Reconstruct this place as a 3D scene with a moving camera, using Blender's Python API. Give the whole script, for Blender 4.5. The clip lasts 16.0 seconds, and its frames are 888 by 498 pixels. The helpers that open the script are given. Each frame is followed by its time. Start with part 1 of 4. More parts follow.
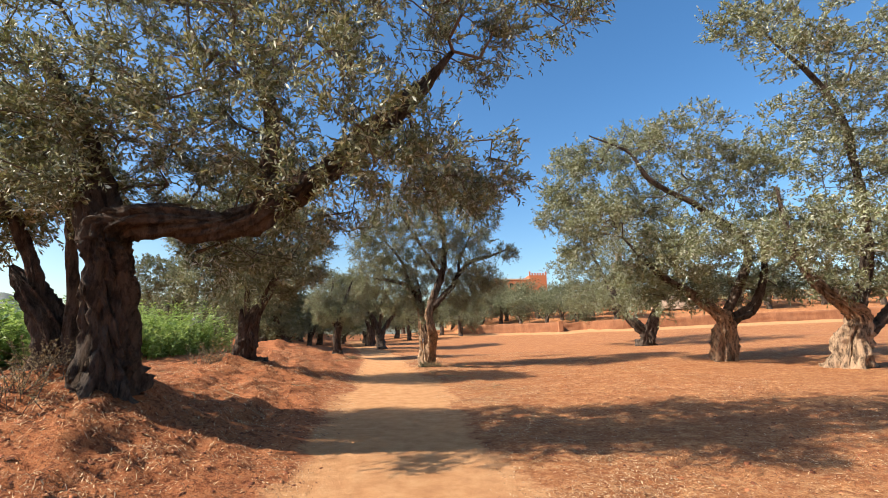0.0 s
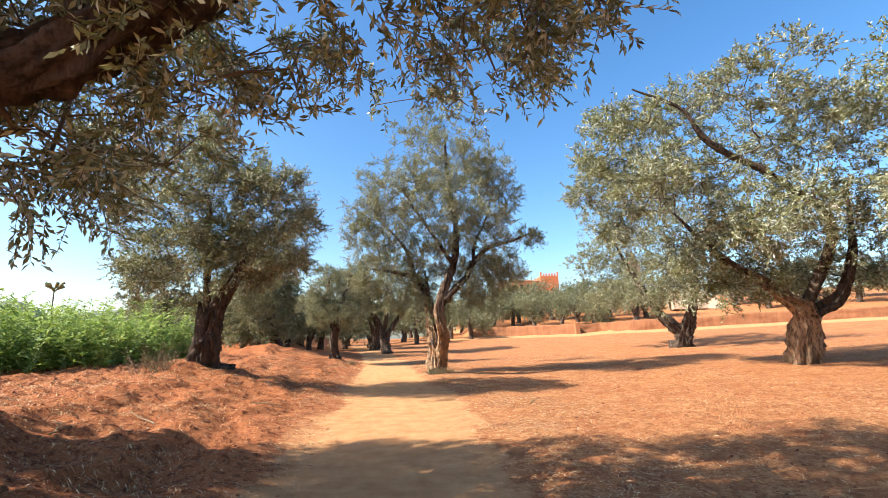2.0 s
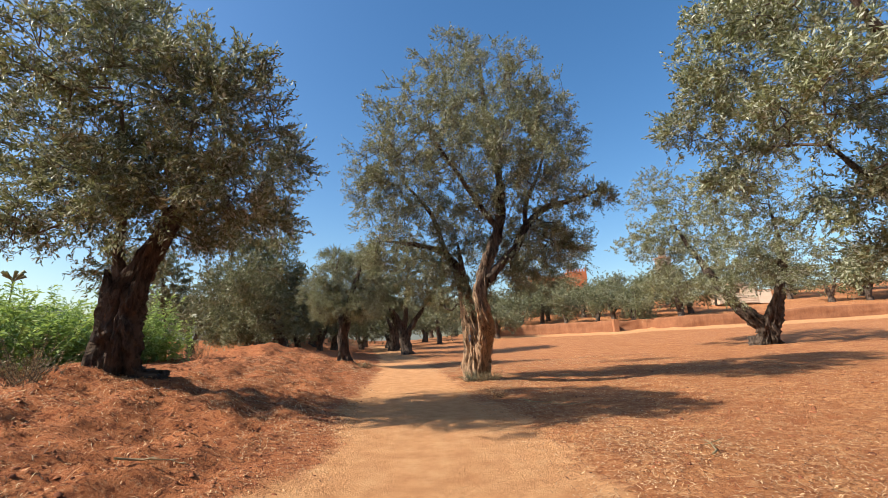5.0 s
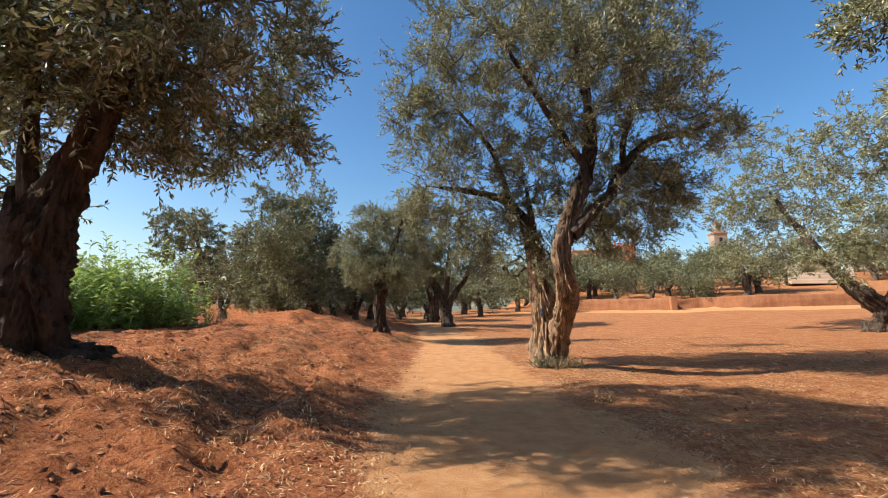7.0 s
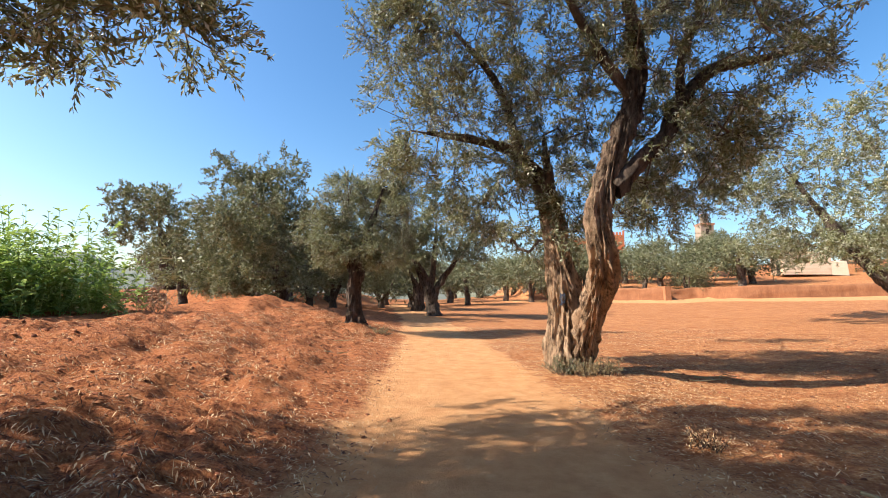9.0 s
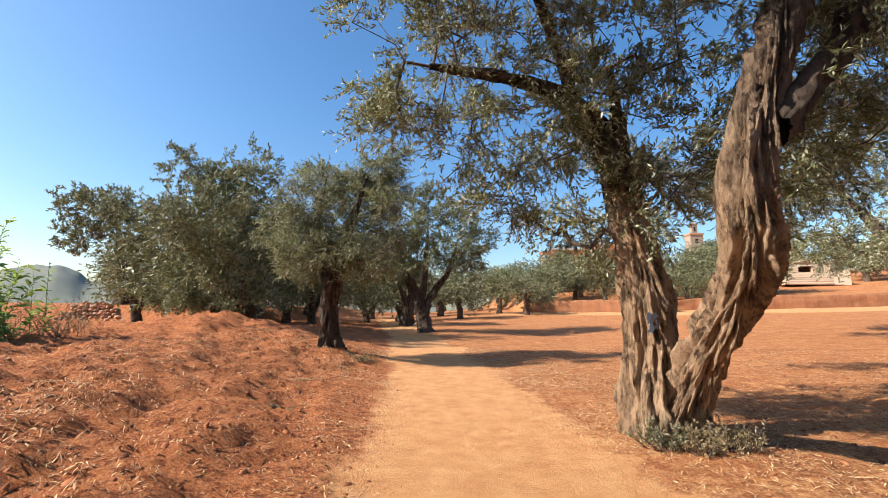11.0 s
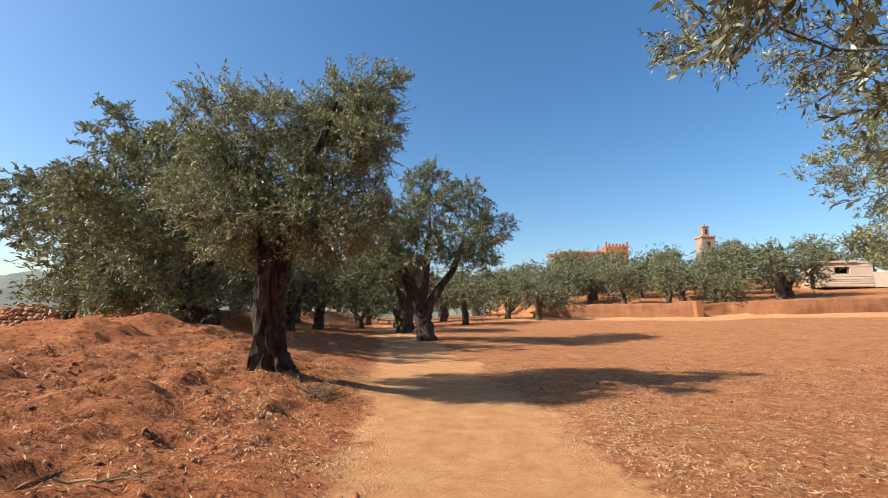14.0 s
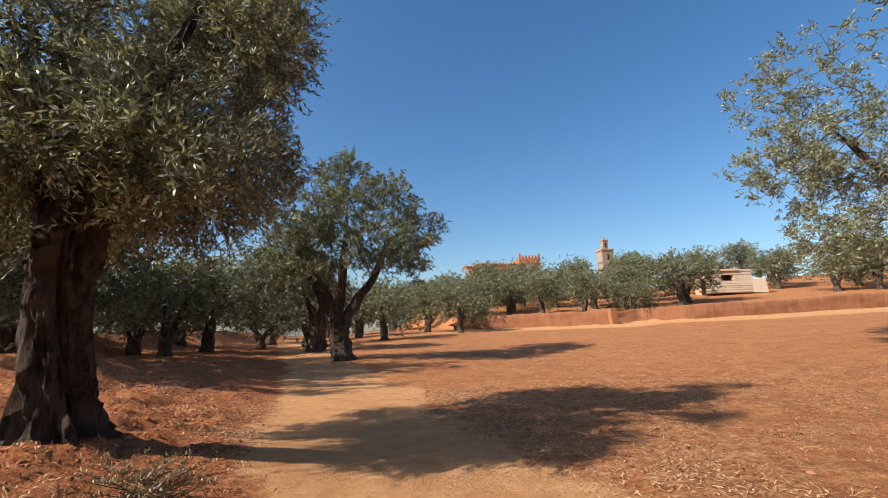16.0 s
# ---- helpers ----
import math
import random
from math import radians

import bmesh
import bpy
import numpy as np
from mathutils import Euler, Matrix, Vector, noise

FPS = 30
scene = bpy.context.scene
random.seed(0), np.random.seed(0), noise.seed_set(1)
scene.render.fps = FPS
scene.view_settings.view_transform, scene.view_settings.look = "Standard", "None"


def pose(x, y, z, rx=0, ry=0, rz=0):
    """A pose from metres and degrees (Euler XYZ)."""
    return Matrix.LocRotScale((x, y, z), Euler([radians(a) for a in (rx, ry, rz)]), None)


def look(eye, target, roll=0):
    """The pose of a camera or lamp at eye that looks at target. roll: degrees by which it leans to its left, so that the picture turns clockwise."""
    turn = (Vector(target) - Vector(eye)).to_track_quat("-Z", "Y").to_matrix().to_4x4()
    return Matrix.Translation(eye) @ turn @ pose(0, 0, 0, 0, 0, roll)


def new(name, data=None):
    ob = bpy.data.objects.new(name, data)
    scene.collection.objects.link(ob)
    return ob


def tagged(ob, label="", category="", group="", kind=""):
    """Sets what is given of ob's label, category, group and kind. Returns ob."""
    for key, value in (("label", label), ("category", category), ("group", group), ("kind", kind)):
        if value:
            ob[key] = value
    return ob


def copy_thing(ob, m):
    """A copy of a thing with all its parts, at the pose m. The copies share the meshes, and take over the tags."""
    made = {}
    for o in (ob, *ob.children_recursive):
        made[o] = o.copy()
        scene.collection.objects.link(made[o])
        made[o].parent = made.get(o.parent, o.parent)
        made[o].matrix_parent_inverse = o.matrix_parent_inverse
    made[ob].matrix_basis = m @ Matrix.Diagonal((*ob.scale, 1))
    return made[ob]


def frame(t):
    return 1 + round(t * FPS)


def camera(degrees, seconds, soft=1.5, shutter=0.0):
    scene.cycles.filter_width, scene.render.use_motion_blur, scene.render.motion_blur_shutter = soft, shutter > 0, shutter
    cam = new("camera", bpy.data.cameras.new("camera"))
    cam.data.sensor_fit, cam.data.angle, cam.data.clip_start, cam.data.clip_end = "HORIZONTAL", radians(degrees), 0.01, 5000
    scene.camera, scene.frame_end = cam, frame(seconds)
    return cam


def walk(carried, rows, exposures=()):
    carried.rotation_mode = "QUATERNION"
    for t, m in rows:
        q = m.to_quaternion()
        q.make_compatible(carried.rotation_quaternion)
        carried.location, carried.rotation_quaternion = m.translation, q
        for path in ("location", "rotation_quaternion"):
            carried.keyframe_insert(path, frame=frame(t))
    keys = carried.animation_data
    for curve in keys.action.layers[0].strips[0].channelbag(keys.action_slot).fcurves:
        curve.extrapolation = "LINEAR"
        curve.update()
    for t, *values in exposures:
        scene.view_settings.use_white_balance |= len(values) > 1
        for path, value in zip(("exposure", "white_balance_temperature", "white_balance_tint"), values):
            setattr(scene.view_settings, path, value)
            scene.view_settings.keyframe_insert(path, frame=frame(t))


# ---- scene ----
cam = camera(90.4, 16.0, soft=0.6)
PATH = [
    (0, (-0.074, -0.039, 1.669), (-0.045, 2.160, 2.089), -0.4),
    (0.5, (-0.087, 0.839, 1.607), (-0.059, 3.037, 2.036), -0.4),
    (1, (-0.130, 1.737, 1.567), (-0.112, 3.936, 1.995), -0.6),
    (1.5, (-0.223, 2.598, 1.527), (-0.215, 4.796, 1.963), -0.6),
    (2, (-0.237, 3.459, 1.497), (-0.243, 5.655, 1.939), -0.9),
    (2.5, (-0.325, 4.271, 1.487), (-0.358, 6.466, 1.930), -0.8),
    (3, (-0.388, 5.090, 1.413), (-0.431, 7.286, 1.856), -0.9),
    (3.5, (-0.518, 5.873, 1.395), (-0.579, 8.067, 1.844), -1.0),
    (4, (-0.652, 6.711, 1.331), (-0.732, 8.904, 1.782), -1.2),
    (6.5, (-1.550, 10.633, 1.284), (-1.733, 12.827, 1.696), -0.1),
    (7, (-1.766, 11.398, 1.310), (-2.051, 13.598, 1.622), 0.7),
    (7.5, (-1.919, 12.141, 1.252), (-2.267, 14.346, 1.442), 1.6),
    (8, (-2.125, 12.706, 1.339), (-2.483, 14.911, 1.529), 1.3),
    (8.5, (-2.126, 13.386, 1.283), (-2.406, 15.598, 1.502), 1.8),
    (9, (-2.161, 14.095, 1.249), (-2.373, 16.309, 1.507), 1.2),
    (11.5, (-2.826, 17.808, 1.400), (-2.967, 20.021, 1.720), 0.9),
    (12, (-2.841, 18.602, 1.353), (-2.975, 20.814, 1.675), 0.9),
    (12.5, (-2.918, 19.384, 1.322), (-3.048, 21.596, 1.656), 0.7),
    (13, (-2.949, 20.107, 1.313), (-3.080, 22.317, 1.660), 0.8),
    (13.5, (-3.040, 20.826, 1.306), (-3.179, 23.034, 1.656), 0.7),
    (14, (-3.209, 21.544, 1.290), (-3.365, 23.752, 1.638), 0.8),
    (14.5, (-3.367, 22.243, 1.242), (-3.529, 24.448, 1.601), 0.4),
    (15, (-3.557, 22.863, 1.264), (-3.678, 25.068, 1.639), 0.3),
    (15.5, (-3.647, 23.611, 1.268), (-3.576, 25.814, 1.667), -0.7),
    (16, (-3.713, 24.294, 1.238), (-3.431, 26.476, 1.657), -1.2),
]
walk(cam, [(t, look(eye, target, roll)) for t, eye, target, roll in PATH],
     exposures=[(0, 0.88), (1, 1.25), (2, 1.32), (3, 1.18), (4, 0.9), (6.5, 0.68), (7.5, 0.78), (8, 1.05), (9, 1.06), (11.5, 0.9), (13, 0.82), (14.5, 0.6), (16, 0.5)])

# ---- sky and sun ----
SUN_FROM = Vector((-0.95, -0.28, 0.74)).normalized()
world = bpy.data.worlds.new("world")
scene.world = world
world.use_nodes = True
wn = world.node_tree.nodes
sky = wn.new("ShaderNodeTexSky")
sky.sky_type = "NISHITA"
sky.sun_disc = False
sky.sun_elevation = math.asin(SUN_FROM.z)
sky.sun_rotation = math.atan2(SUN_FROM.x, SUN_FROM.y)
sky.air_density, sky.dust_density, sky.ozone_density = 1.1, 1.3, 2.6
rich = wn.new("ShaderNodeHueSaturation")
rich.inputs["Saturation"].default_value, rich.inputs["Value"].default_value = 1.26, 1.29
world.node_tree.links.new(sky.outputs[0], rich.inputs["Color"])
world.node_tree.links.new(rich.outputs[0], wn["Background"].inputs[0])
wn["Background"].inputs[1].default_value = 0.088
sun_data = bpy.data.lights.new("sun", "SUN")
sun_data.energy, sun_data.angle, sun_data.color = 5.0, radians(0.6), (1.0, 0.93, 0.82)
sun = new("sun", sun_data)
sun.matrix_world = look(SUN_FROM * 60, (0, 0, 0))


# ---- materials ----
def material(name, rough=0.9):
    m = bpy.data.materials.new(name)
    m.use_nodes = True
    nt = m.node_tree
    b = nt.nodes["Principled BSDF"]
    b.inputs["Roughness"].default_value = rough
    b.inputs["Specular IOR Level"].default_value = 0.25
    return m, nt, b


def add(nt, kind, **settings):
    n = nt.nodes.new(kind)
    for key, value in settings.items():
        n.inputs[key.replace("_", " ")].default_value = value
    return n


def ramp(nt, source, stops):
    r = nt.nodes.new("ShaderNodeValToRGB")
    e = r.color_ramp.elements
    while len(e) < len(stops):
        e.new(0.5)
    for el, (p, c) in zip(e, stops):
        el.position, el.color = p, (*c, 1)
    nt.links.new(source, r.inputs[0])
    return r.outputs[0]


def mix(nt, fac, a, b, mode="MIX"):
    n = nt.nodes.new("ShaderNodeMix")
    n.data_type, n.blend_type = "RGBA", mode
    for sock, v in ((n.inputs[0], fac), (n.inputs[6], a), (n.inputs[7], b)):
        if isinstance(v, (int, float)):
            sock.default_value = v
        elif isinstance(v, tuple):
            sock.default_value = (*v, 1)
        else:
            nt.links.new(v, sock)
    return n.outputs[2]


def noise_tex(nt, scale, detail=5.0, rough=0.6, stretch=None):
    co = nt.nodes.new("ShaderNodeTexCoord")
    n = add(nt, "ShaderNodeTexNoise", Scale=scale, Detail=detail, Roughness=rough)
    src = co.outputs["Object"]
    if stretch:
        mp = nt.nodes.new("ShaderNodeMapping")
        mp.inputs["Scale"].default_value = stretch
        nt.links.new(src, mp.inputs[0])
        src = mp.outputs[0]
    nt.links.new(src, n.inputs["Vector"])
    return n.outputs["Fac"]


def bump(nt, b, height, strength, dist):
    n = add(nt, "ShaderNodeBump", Strength=strength, Distance=dist)
    nt.links.new(height, n.inputs["Height"])
    nt.links.new(n.outputs[0], b.inputs["Normal"])


def ground_material():
    m, nt, b = material("red_soil", 0.95)
    b.inputs["Specular IOR Level"].default_value = 0.1
    trod = nt.nodes.new("ShaderNodeAttribute")
    trod.attribute_name = "trodden"
    straw = nt.nodes.new("ShaderNodeAttribute")
    straw.attribute_name = "straw"
    big = noise_tex(nt, 0.45, 6)
    mid = noise_tex(nt, 3.5, 8, 0.65)
    fine = noise_tex(nt, 38, 8, 0.7)
    tiny = noise_tex(nt, 150, 4, 0.7)
    soil = ramp(nt, mid, [(0.3, (0.235, 0.068, 0.026)), (0.52, (0.42, 0.14, 0.052)), (0.72, (0.55, 0.22, 0.085))])
    soil = mix(nt, 0.55, soil, ramp(nt, fine, [(0.33, (0.17, 0.052, 0.024)), (0.52, (0.45, 0.165, 0.068)), (0.72, (0.62, 0.32, 0.15))]))
    dry = ramp(nt, fine, [(0.3, (0.19, 0.063, 0.028)), (0.46, (0.43, 0.178, 0.072)), (0.56, (0.54, 0.255, 0.108)), (0.68, (0.76, 0.475, 0.24))])
    dry = mix(nt, 0.3, dry, ramp(nt, big, [(0.3, (0.42, 0.155, 0.06)), (0.7, (0.58, 0.27, 0.1))]))
    dust = ramp(nt, mid, [(0.28, (0.45, 0.19, 0.078)), (0.5, (0.61, 0.305, 0.138)), (0.75, (0.74, 0.425, 0.21))])
    dust = mix(nt, 0.3, dust, ramp(nt, tiny, [(0.3, (0.4, 0.165, 0.06)), (0.7, (0.74, 0.41, 0.18))]))

    clump = noise_tex(nt, 11, 6, 0.7)
    dark = ramp(nt, clump, [(0.4, (0.85, 0.85, 0.85)), (0.5, (0, 0, 0))])
    pale = ramp(nt, noise_tex(nt, 22, 6, 0.75, (1, 1.6, 1)), [(0.55, (0, 0, 0)), (0.7, (0.7, 0.7, 0.7))])
    dry = mix(nt, dark, dry, (0.27, 0.095, 0.04))
    dry = mix(nt, pale, dry, (0.76, 0.48, 0.24))
    patch = ramp(nt, noise_tex(nt, 2.6, 8, 0.75), [(0.4, (0.55, 0.55, 0.55)), (0.55, (0, 0, 0))])
    dry = mix(nt, patch, dry, (0.29, 0.095, 0.038))
    clot = ramp(nt, noise_tex(nt, 1.1, 9, 0.82, (0.7, 1.3, 1)), [(0.42, (0.6, 0.6, 0.6)), (0.5, (0, 0, 0))])
    dry = mix(nt, clot, dry, (0.3, 0.1, 0.04))
    dry = mix(nt, ramp(nt, noise_tex(nt, 5.5, 8, 0.8), [(0.54, (0, 0, 0)), (0.66, (0.55, 0.55, 0.55))]), dry, (0.7, 0.42, 0.2))
    soil = mix(nt, dark, soil, (0.15, 0.045, 0.02))
    soil = mix(nt, pale, soil, (0.66, 0.38, 0.2))
    dust = mix(nt, ramp(nt, clump, [(0.34, (0.35, 0.35, 0.35)), (0.48, (0, 0, 0))]), dust, (0.45, 0.2, 0.08))

    def soft(attr, grain):
        s = add(nt, "ShaderNodeMath")
        s.operation = "MULTIPLY_ADD"
        nt.links.new(grain, s.inputs[0])
        s.inputs[1].default_value = 1.0
        nt.links.new(attr.outputs["Fac"], s.inputs[2])
        return ramp(nt, s.outputs[0], [(0.62, (0, 0, 0)), (0.98, (1, 1, 1))])
    col = mix(nt, soft(straw, mid), soil, dry)
    col = mix(nt, soft(trod, mid), col, dust)
    nt.links.new(col, b.inputs["Base Color"])
    hsum = mix(nt, 0.5, fine, mid)
    bump(nt, b, hsum, 1.0, 0.09)
    return m


def bark_material(name, light, dark, upper_shade=None):
    m, nt, b = material(name, 0.9)
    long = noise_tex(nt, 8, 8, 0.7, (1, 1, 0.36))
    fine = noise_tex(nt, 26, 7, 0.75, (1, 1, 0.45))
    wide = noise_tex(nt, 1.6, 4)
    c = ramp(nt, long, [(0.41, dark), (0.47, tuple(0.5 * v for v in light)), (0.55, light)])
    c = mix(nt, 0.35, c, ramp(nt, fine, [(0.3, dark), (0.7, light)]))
    c = mix(nt, ramp(nt, wide, [(0.5, (0, 0, 0)), (0.75, (0.45, 0.45, 0.45))]), c, tuple(u * v for u, v in zip(light, (0.8, 0.6, 0.5))))
    if upper_shade:
        # weathered bare wood, with crown shade painted in higher up along a ragged edge
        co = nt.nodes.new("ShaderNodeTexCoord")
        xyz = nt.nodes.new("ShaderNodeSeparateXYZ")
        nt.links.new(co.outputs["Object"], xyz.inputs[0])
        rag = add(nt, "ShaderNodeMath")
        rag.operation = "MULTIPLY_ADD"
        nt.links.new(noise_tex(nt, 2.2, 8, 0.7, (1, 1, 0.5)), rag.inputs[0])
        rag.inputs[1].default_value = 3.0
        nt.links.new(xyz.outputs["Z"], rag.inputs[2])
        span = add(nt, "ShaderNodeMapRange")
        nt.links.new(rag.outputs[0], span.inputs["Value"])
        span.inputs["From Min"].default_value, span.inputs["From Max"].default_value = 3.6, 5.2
        c = mix(nt, span.outputs[0], c, ramp(nt, long, [(0.4, dark), (0.6, upper_shade)]))
    nt.links.new(c, b.inputs["Base Color"])
    bump(nt, b, mix(nt, 0.3, long, fine), 1.0, 0.2)
    return m


def leaf_material(name, stops, through_colour, glow=0.25):
    m, nt, b = material(name, 0.52)
    geo = nt.nodes.new("ShaderNodeNewGeometry")
    c = ramp(nt, geo.outputs["Random Per Island"], stops)
    c = mix(nt, ramp(nt, noise_tex(nt, 0.9, 3), [(0.35, (0, 0, 0)), (0.7, (0.35, 0.35, 0.35))]), c, through_colour)
    nt.links.new(c, b.inputs["Base Color"])
    b.inputs["Specular IOR Level"].default_value = 0.4
    tr = nt.nodes.new("ShaderNodeBsdfTranslucent")
    nt.links.new(mix(nt, 0.5, c, through_colour), tr.inputs[0])
    mx = nt.nodes.new("ShaderNodeMixShader")
    mx.inputs[0].default_value = glow
    nt.links.new(b.outputs[0], mx.inputs[1])
    nt.links.new(tr.outputs[0], mx.inputs[2])
    nt.links.new(mx.outputs[0], nt.nodes["Material Output"].inputs[0])
    return m


def plain_material(name, a, c, scale, rough=0.9, relief=0.4, stretch=None):
    m, nt, b = material(name, rough)
    n1 = noise_tex(nt, scale, 7, 0.65, stretch)
    n2 = noise_tex(nt, scale * 9, 5, 0.65, stretch)
    col = mix(nt, 0.4, ramp(nt, n1, [(0.3, a), (0.7, c)]), ramp(nt, n2, [(0.3, a), (0.7, c)]))
    info = nt.nodes.new("ShaderNodeObjectInfo")
    col = mix(nt, 0.35, col, ramp(nt, info.outputs["Random"], [(0.0, a), (1.0, c)]))
    nt.links.new(col, b.inputs["Base Color"])
    bump(nt, b, mix(nt, 0.5, n1, n2), relief, 0.03)
    return m


def shred_material(name, stops, rough=0.7):
    m, nt, b = material(name, rough)
    geo = nt.nodes.new("ShaderNodeNewGeometry")
    nt.links.new(ramp(nt, geo.outputs["Random Per Island"], stops), b.inputs["Base Color"])
    return m


M_GROUND = ground_material()
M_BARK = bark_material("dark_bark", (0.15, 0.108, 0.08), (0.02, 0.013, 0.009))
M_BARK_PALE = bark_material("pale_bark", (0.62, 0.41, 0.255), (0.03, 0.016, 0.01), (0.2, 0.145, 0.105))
M_TWIG = plain_material("twig_bark", (0.05, 0.035, 0.025), (0.16, 0.12, 0.09), 6)
M_LEAF = leaf_material("olive_leaf", [(0.0, (0.055, 0.063, 0.028)), (0.45, (0.155, 0.165, 0.08)), (0.72, (0.32, 0.33, 0.21)), (1.0, (0.6, 0.61, 0.5))], (0.27, 0.275, 0.08), 0.24)
M_LEAF_FAR = leaf_material("far_olive_leaf", [(0.0, (0.06, 0.067, 0.03)), (0.5, (0.145, 0.15, 0.075)), (1.0, (0.34, 0.34, 0.23))], (0.21, 0.215, 0.07), 0.2)
M_REED = leaf_material("shrub_leaf", [(0.0, (0.09, 0.17, 0.035)), (0.5, (0.23, 0.34, 0.09)), (1.0, (0.48, 0.56, 0.25))], (0.36, 0.46, 0.08), 0.38)
M_DRYLEAF = leaf_material("dry_sprig_leaf", [(0.0, (0.16, 0.11, 0.05)), (1.0, (0.36, 0.28, 0.15))], (0.3, 0.22, 0.1), 0.2)
M_STRAW = shred_material("straw", [(0.0, (0.09, 0.036, 0.02)), (0.3, (0.3, 0.13, 0.06)), (0.6, (0.55, 0.31, 0.15)), (1.0, (0.78, 0.57, 0.32))])
M_CLOD = shred_material("soil_clods", [(0.0, (0.12, 0.04, 0.02)), (0.5, (0.27, 0.09, 0.04)), (1.0, (0.42, 0.17, 0.075))], 0.95)
M_ADOBE = plain_material("adobe_wall", (0.13, 0.045, 0.02), (0.42, 0.19, 0.09), 1.6, relief=0.8, stretch=(1, 1, 0.35))
M_REDWALL = plain_material("red_render", (0.42, 0.125, 0.055), (0.52, 0.18, 0.08), 0.3)
M_TANWALL = plain_material("tan_render", (0.50, 0.34, 0.22), (0.62, 0.45, 0.3), 0.3)
M_HUT = plain_material("whitewashed_adobe", (0.42, 0.31, 0.22), (0.64, 0.52, 0.39), 0.8)
M_TOWER = plain_material("weathered_tower_stone", (0.2, 0.155, 0.12), (0.36, 0.285, 0.22), 0.5)
M_DARK = plain_material("dark_opening", (0.02, 0.015, 0.012), (0.05, 0.04, 0.03), 2)
M_STONE = plain_material("field_stone", (0.26, 0.13, 0.075), (0.5, 0.3, 0.19), 3)
M_HILL = plain_material("far_hill", (0.10, 0.115, 0.085), (0.2, 0.2, 0.16), 0.02)
M_PAINT = plain_material("blue_paint", (0.035, 0.035, 0.045), (0.1, 0.11, 0.15), 25)
M_PALE = plain_material("pale_litter", (0.6, 0.58, 0.55), (0.8, 0.78, 0.75), 8)


# ---- mesh helpers ----
def part(name, bm, mat, parent=None, label=""):
    me = bpy.data.meshes.new(name)
    bm.to_mesh(me)
    bm.free()
    me.materials.append(mat)
    ob = new(name, me)
    if parent:
        ob.parent = parent
    return tagged(ob, label) if label else ob


def mesh_part(name, verts, faces, mat, parent=None, label="", smooth=False):
    """Quads (n, 4) or triangles (n, 3) from arrays, as one object."""
    verts, faces = np.asarray(verts, dtype=np.float32), np.asarray(faces, dtype=np.int32)
    k = faces.shape[1]
    me = bpy.data.meshes.new(name)
    me.vertices.add(len(verts))
    me.vertices.foreach_set("co", verts.ravel())
    me.loops.add(faces.size)
    me.loops.foreach_set("vertex_index", faces.ravel())
    me.polygons.add(len(faces))
    me.polygons.foreach_set("loop_start", np.arange(0, faces.size, k, dtype=np.int32))
    if smooth:
        me.polygons.foreach_set("use_smooth", np.ones(len(faces), dtype=bool))
    me.update(calc_edges=True)
    me.materials.append(mat)
    ob = new(name, me)
    if parent:
        ob.parent = parent
        ob.matrix_parent_inverse = parent.matrix_basis.inverted()
    return tagged(ob, label) if label else ob


def thing(name, place, label, category, group=""):
    ob = new(name)
    ob.empty_display_size = 0.3
    ob.matrix_basis = Matrix.Translation(place)
    return tagged(ob, label, category, group)


def box_bm(bm, lo, hi, jitter=0.0, rng=random):
    vs = [bm.verts.new((x + rng.uniform(-jitter, jitter), y + rng.uniform(-jitter, jitter), z + rng.uniform(-jitter, jitter)))
          for z in (lo[2], hi[2]) for y in (lo[1], hi[1]) for x in (lo[0], hi[0])]
    for f in ((0, 2, 3, 1), (4, 5, 7, 6), (0, 1, 5, 4), (2, 6, 7, 3), (0, 4, 6, 2), (1, 3, 7, 5)):
        bm.faces.new([vs[i] for i in f])


def smoothstep(a, b, v):
    u = np.clip((v - a) / (b - a), 0, 1)
    return u * u * (3 - 2 * u)


class Lattice:
    """Smooth value noise on arrays."""
    def __init__(self, seed):
        self.t = np.random.RandomState(seed).rand(256, 256)

    def __call__(self, x, y):
        xi, yi = np.floor(x).astype(int), np.floor(y).astype(int)
        u, v = x - xi, y - yi
        u, v = u * u * (3 - 2 * u), v * v * (3 - 2 * v)
        t = self.t
        a, b = t[xi % 256, yi % 256], t[(xi + 1) % 256, yi % 256]
        c, d = t[xi % 256, (yi + 1) % 256], t[(xi + 1) % 256, (yi + 1) % 256]
        return (a * (1 - u) + b * u) * (1 - v) + (c * (1 - u) + d * u) * v - 0.5


LAT = [Lattice(s) for s in (3, 5, 7, 9, 12)]


# ---- ground ----
def track_x(y):
    yy = np.clip(y, -5, 70)
    return 0.1 - 0.085 * yy - 0.0016 * yy * yy


WALL_LINE = [(3.5, 73.2), (17.6, 64.6), (18.0, 66.7), (21.3, 66.3), (24.6, 63.2), (28.4, 62.0), (41.0, 59.2), (72.0, 50.5), (110.0, 38.0)]
MOUNDS = [(-4.7, 6.2, 0.42, 1.5), (-6.3, 7.4, 0.35, 1.4), (-7.1, 15.6, 0.36, 0.95), (-12.3, 30.2, 0.36, 1.2), (-10.9, 30.2, 0.42, 0.9), (-12.4, 32.7, 0.4, 1.2),
          (-11.3, 33.2, 0.3, 1.6), (-4.9, 15.0, 0.12, 0.8), (-4.3, 12.0, 0.12, 0.9), (-5.2, 29.0, 0.1, 0.9), (-6.5, 28.7, 0.15, 1.2)]


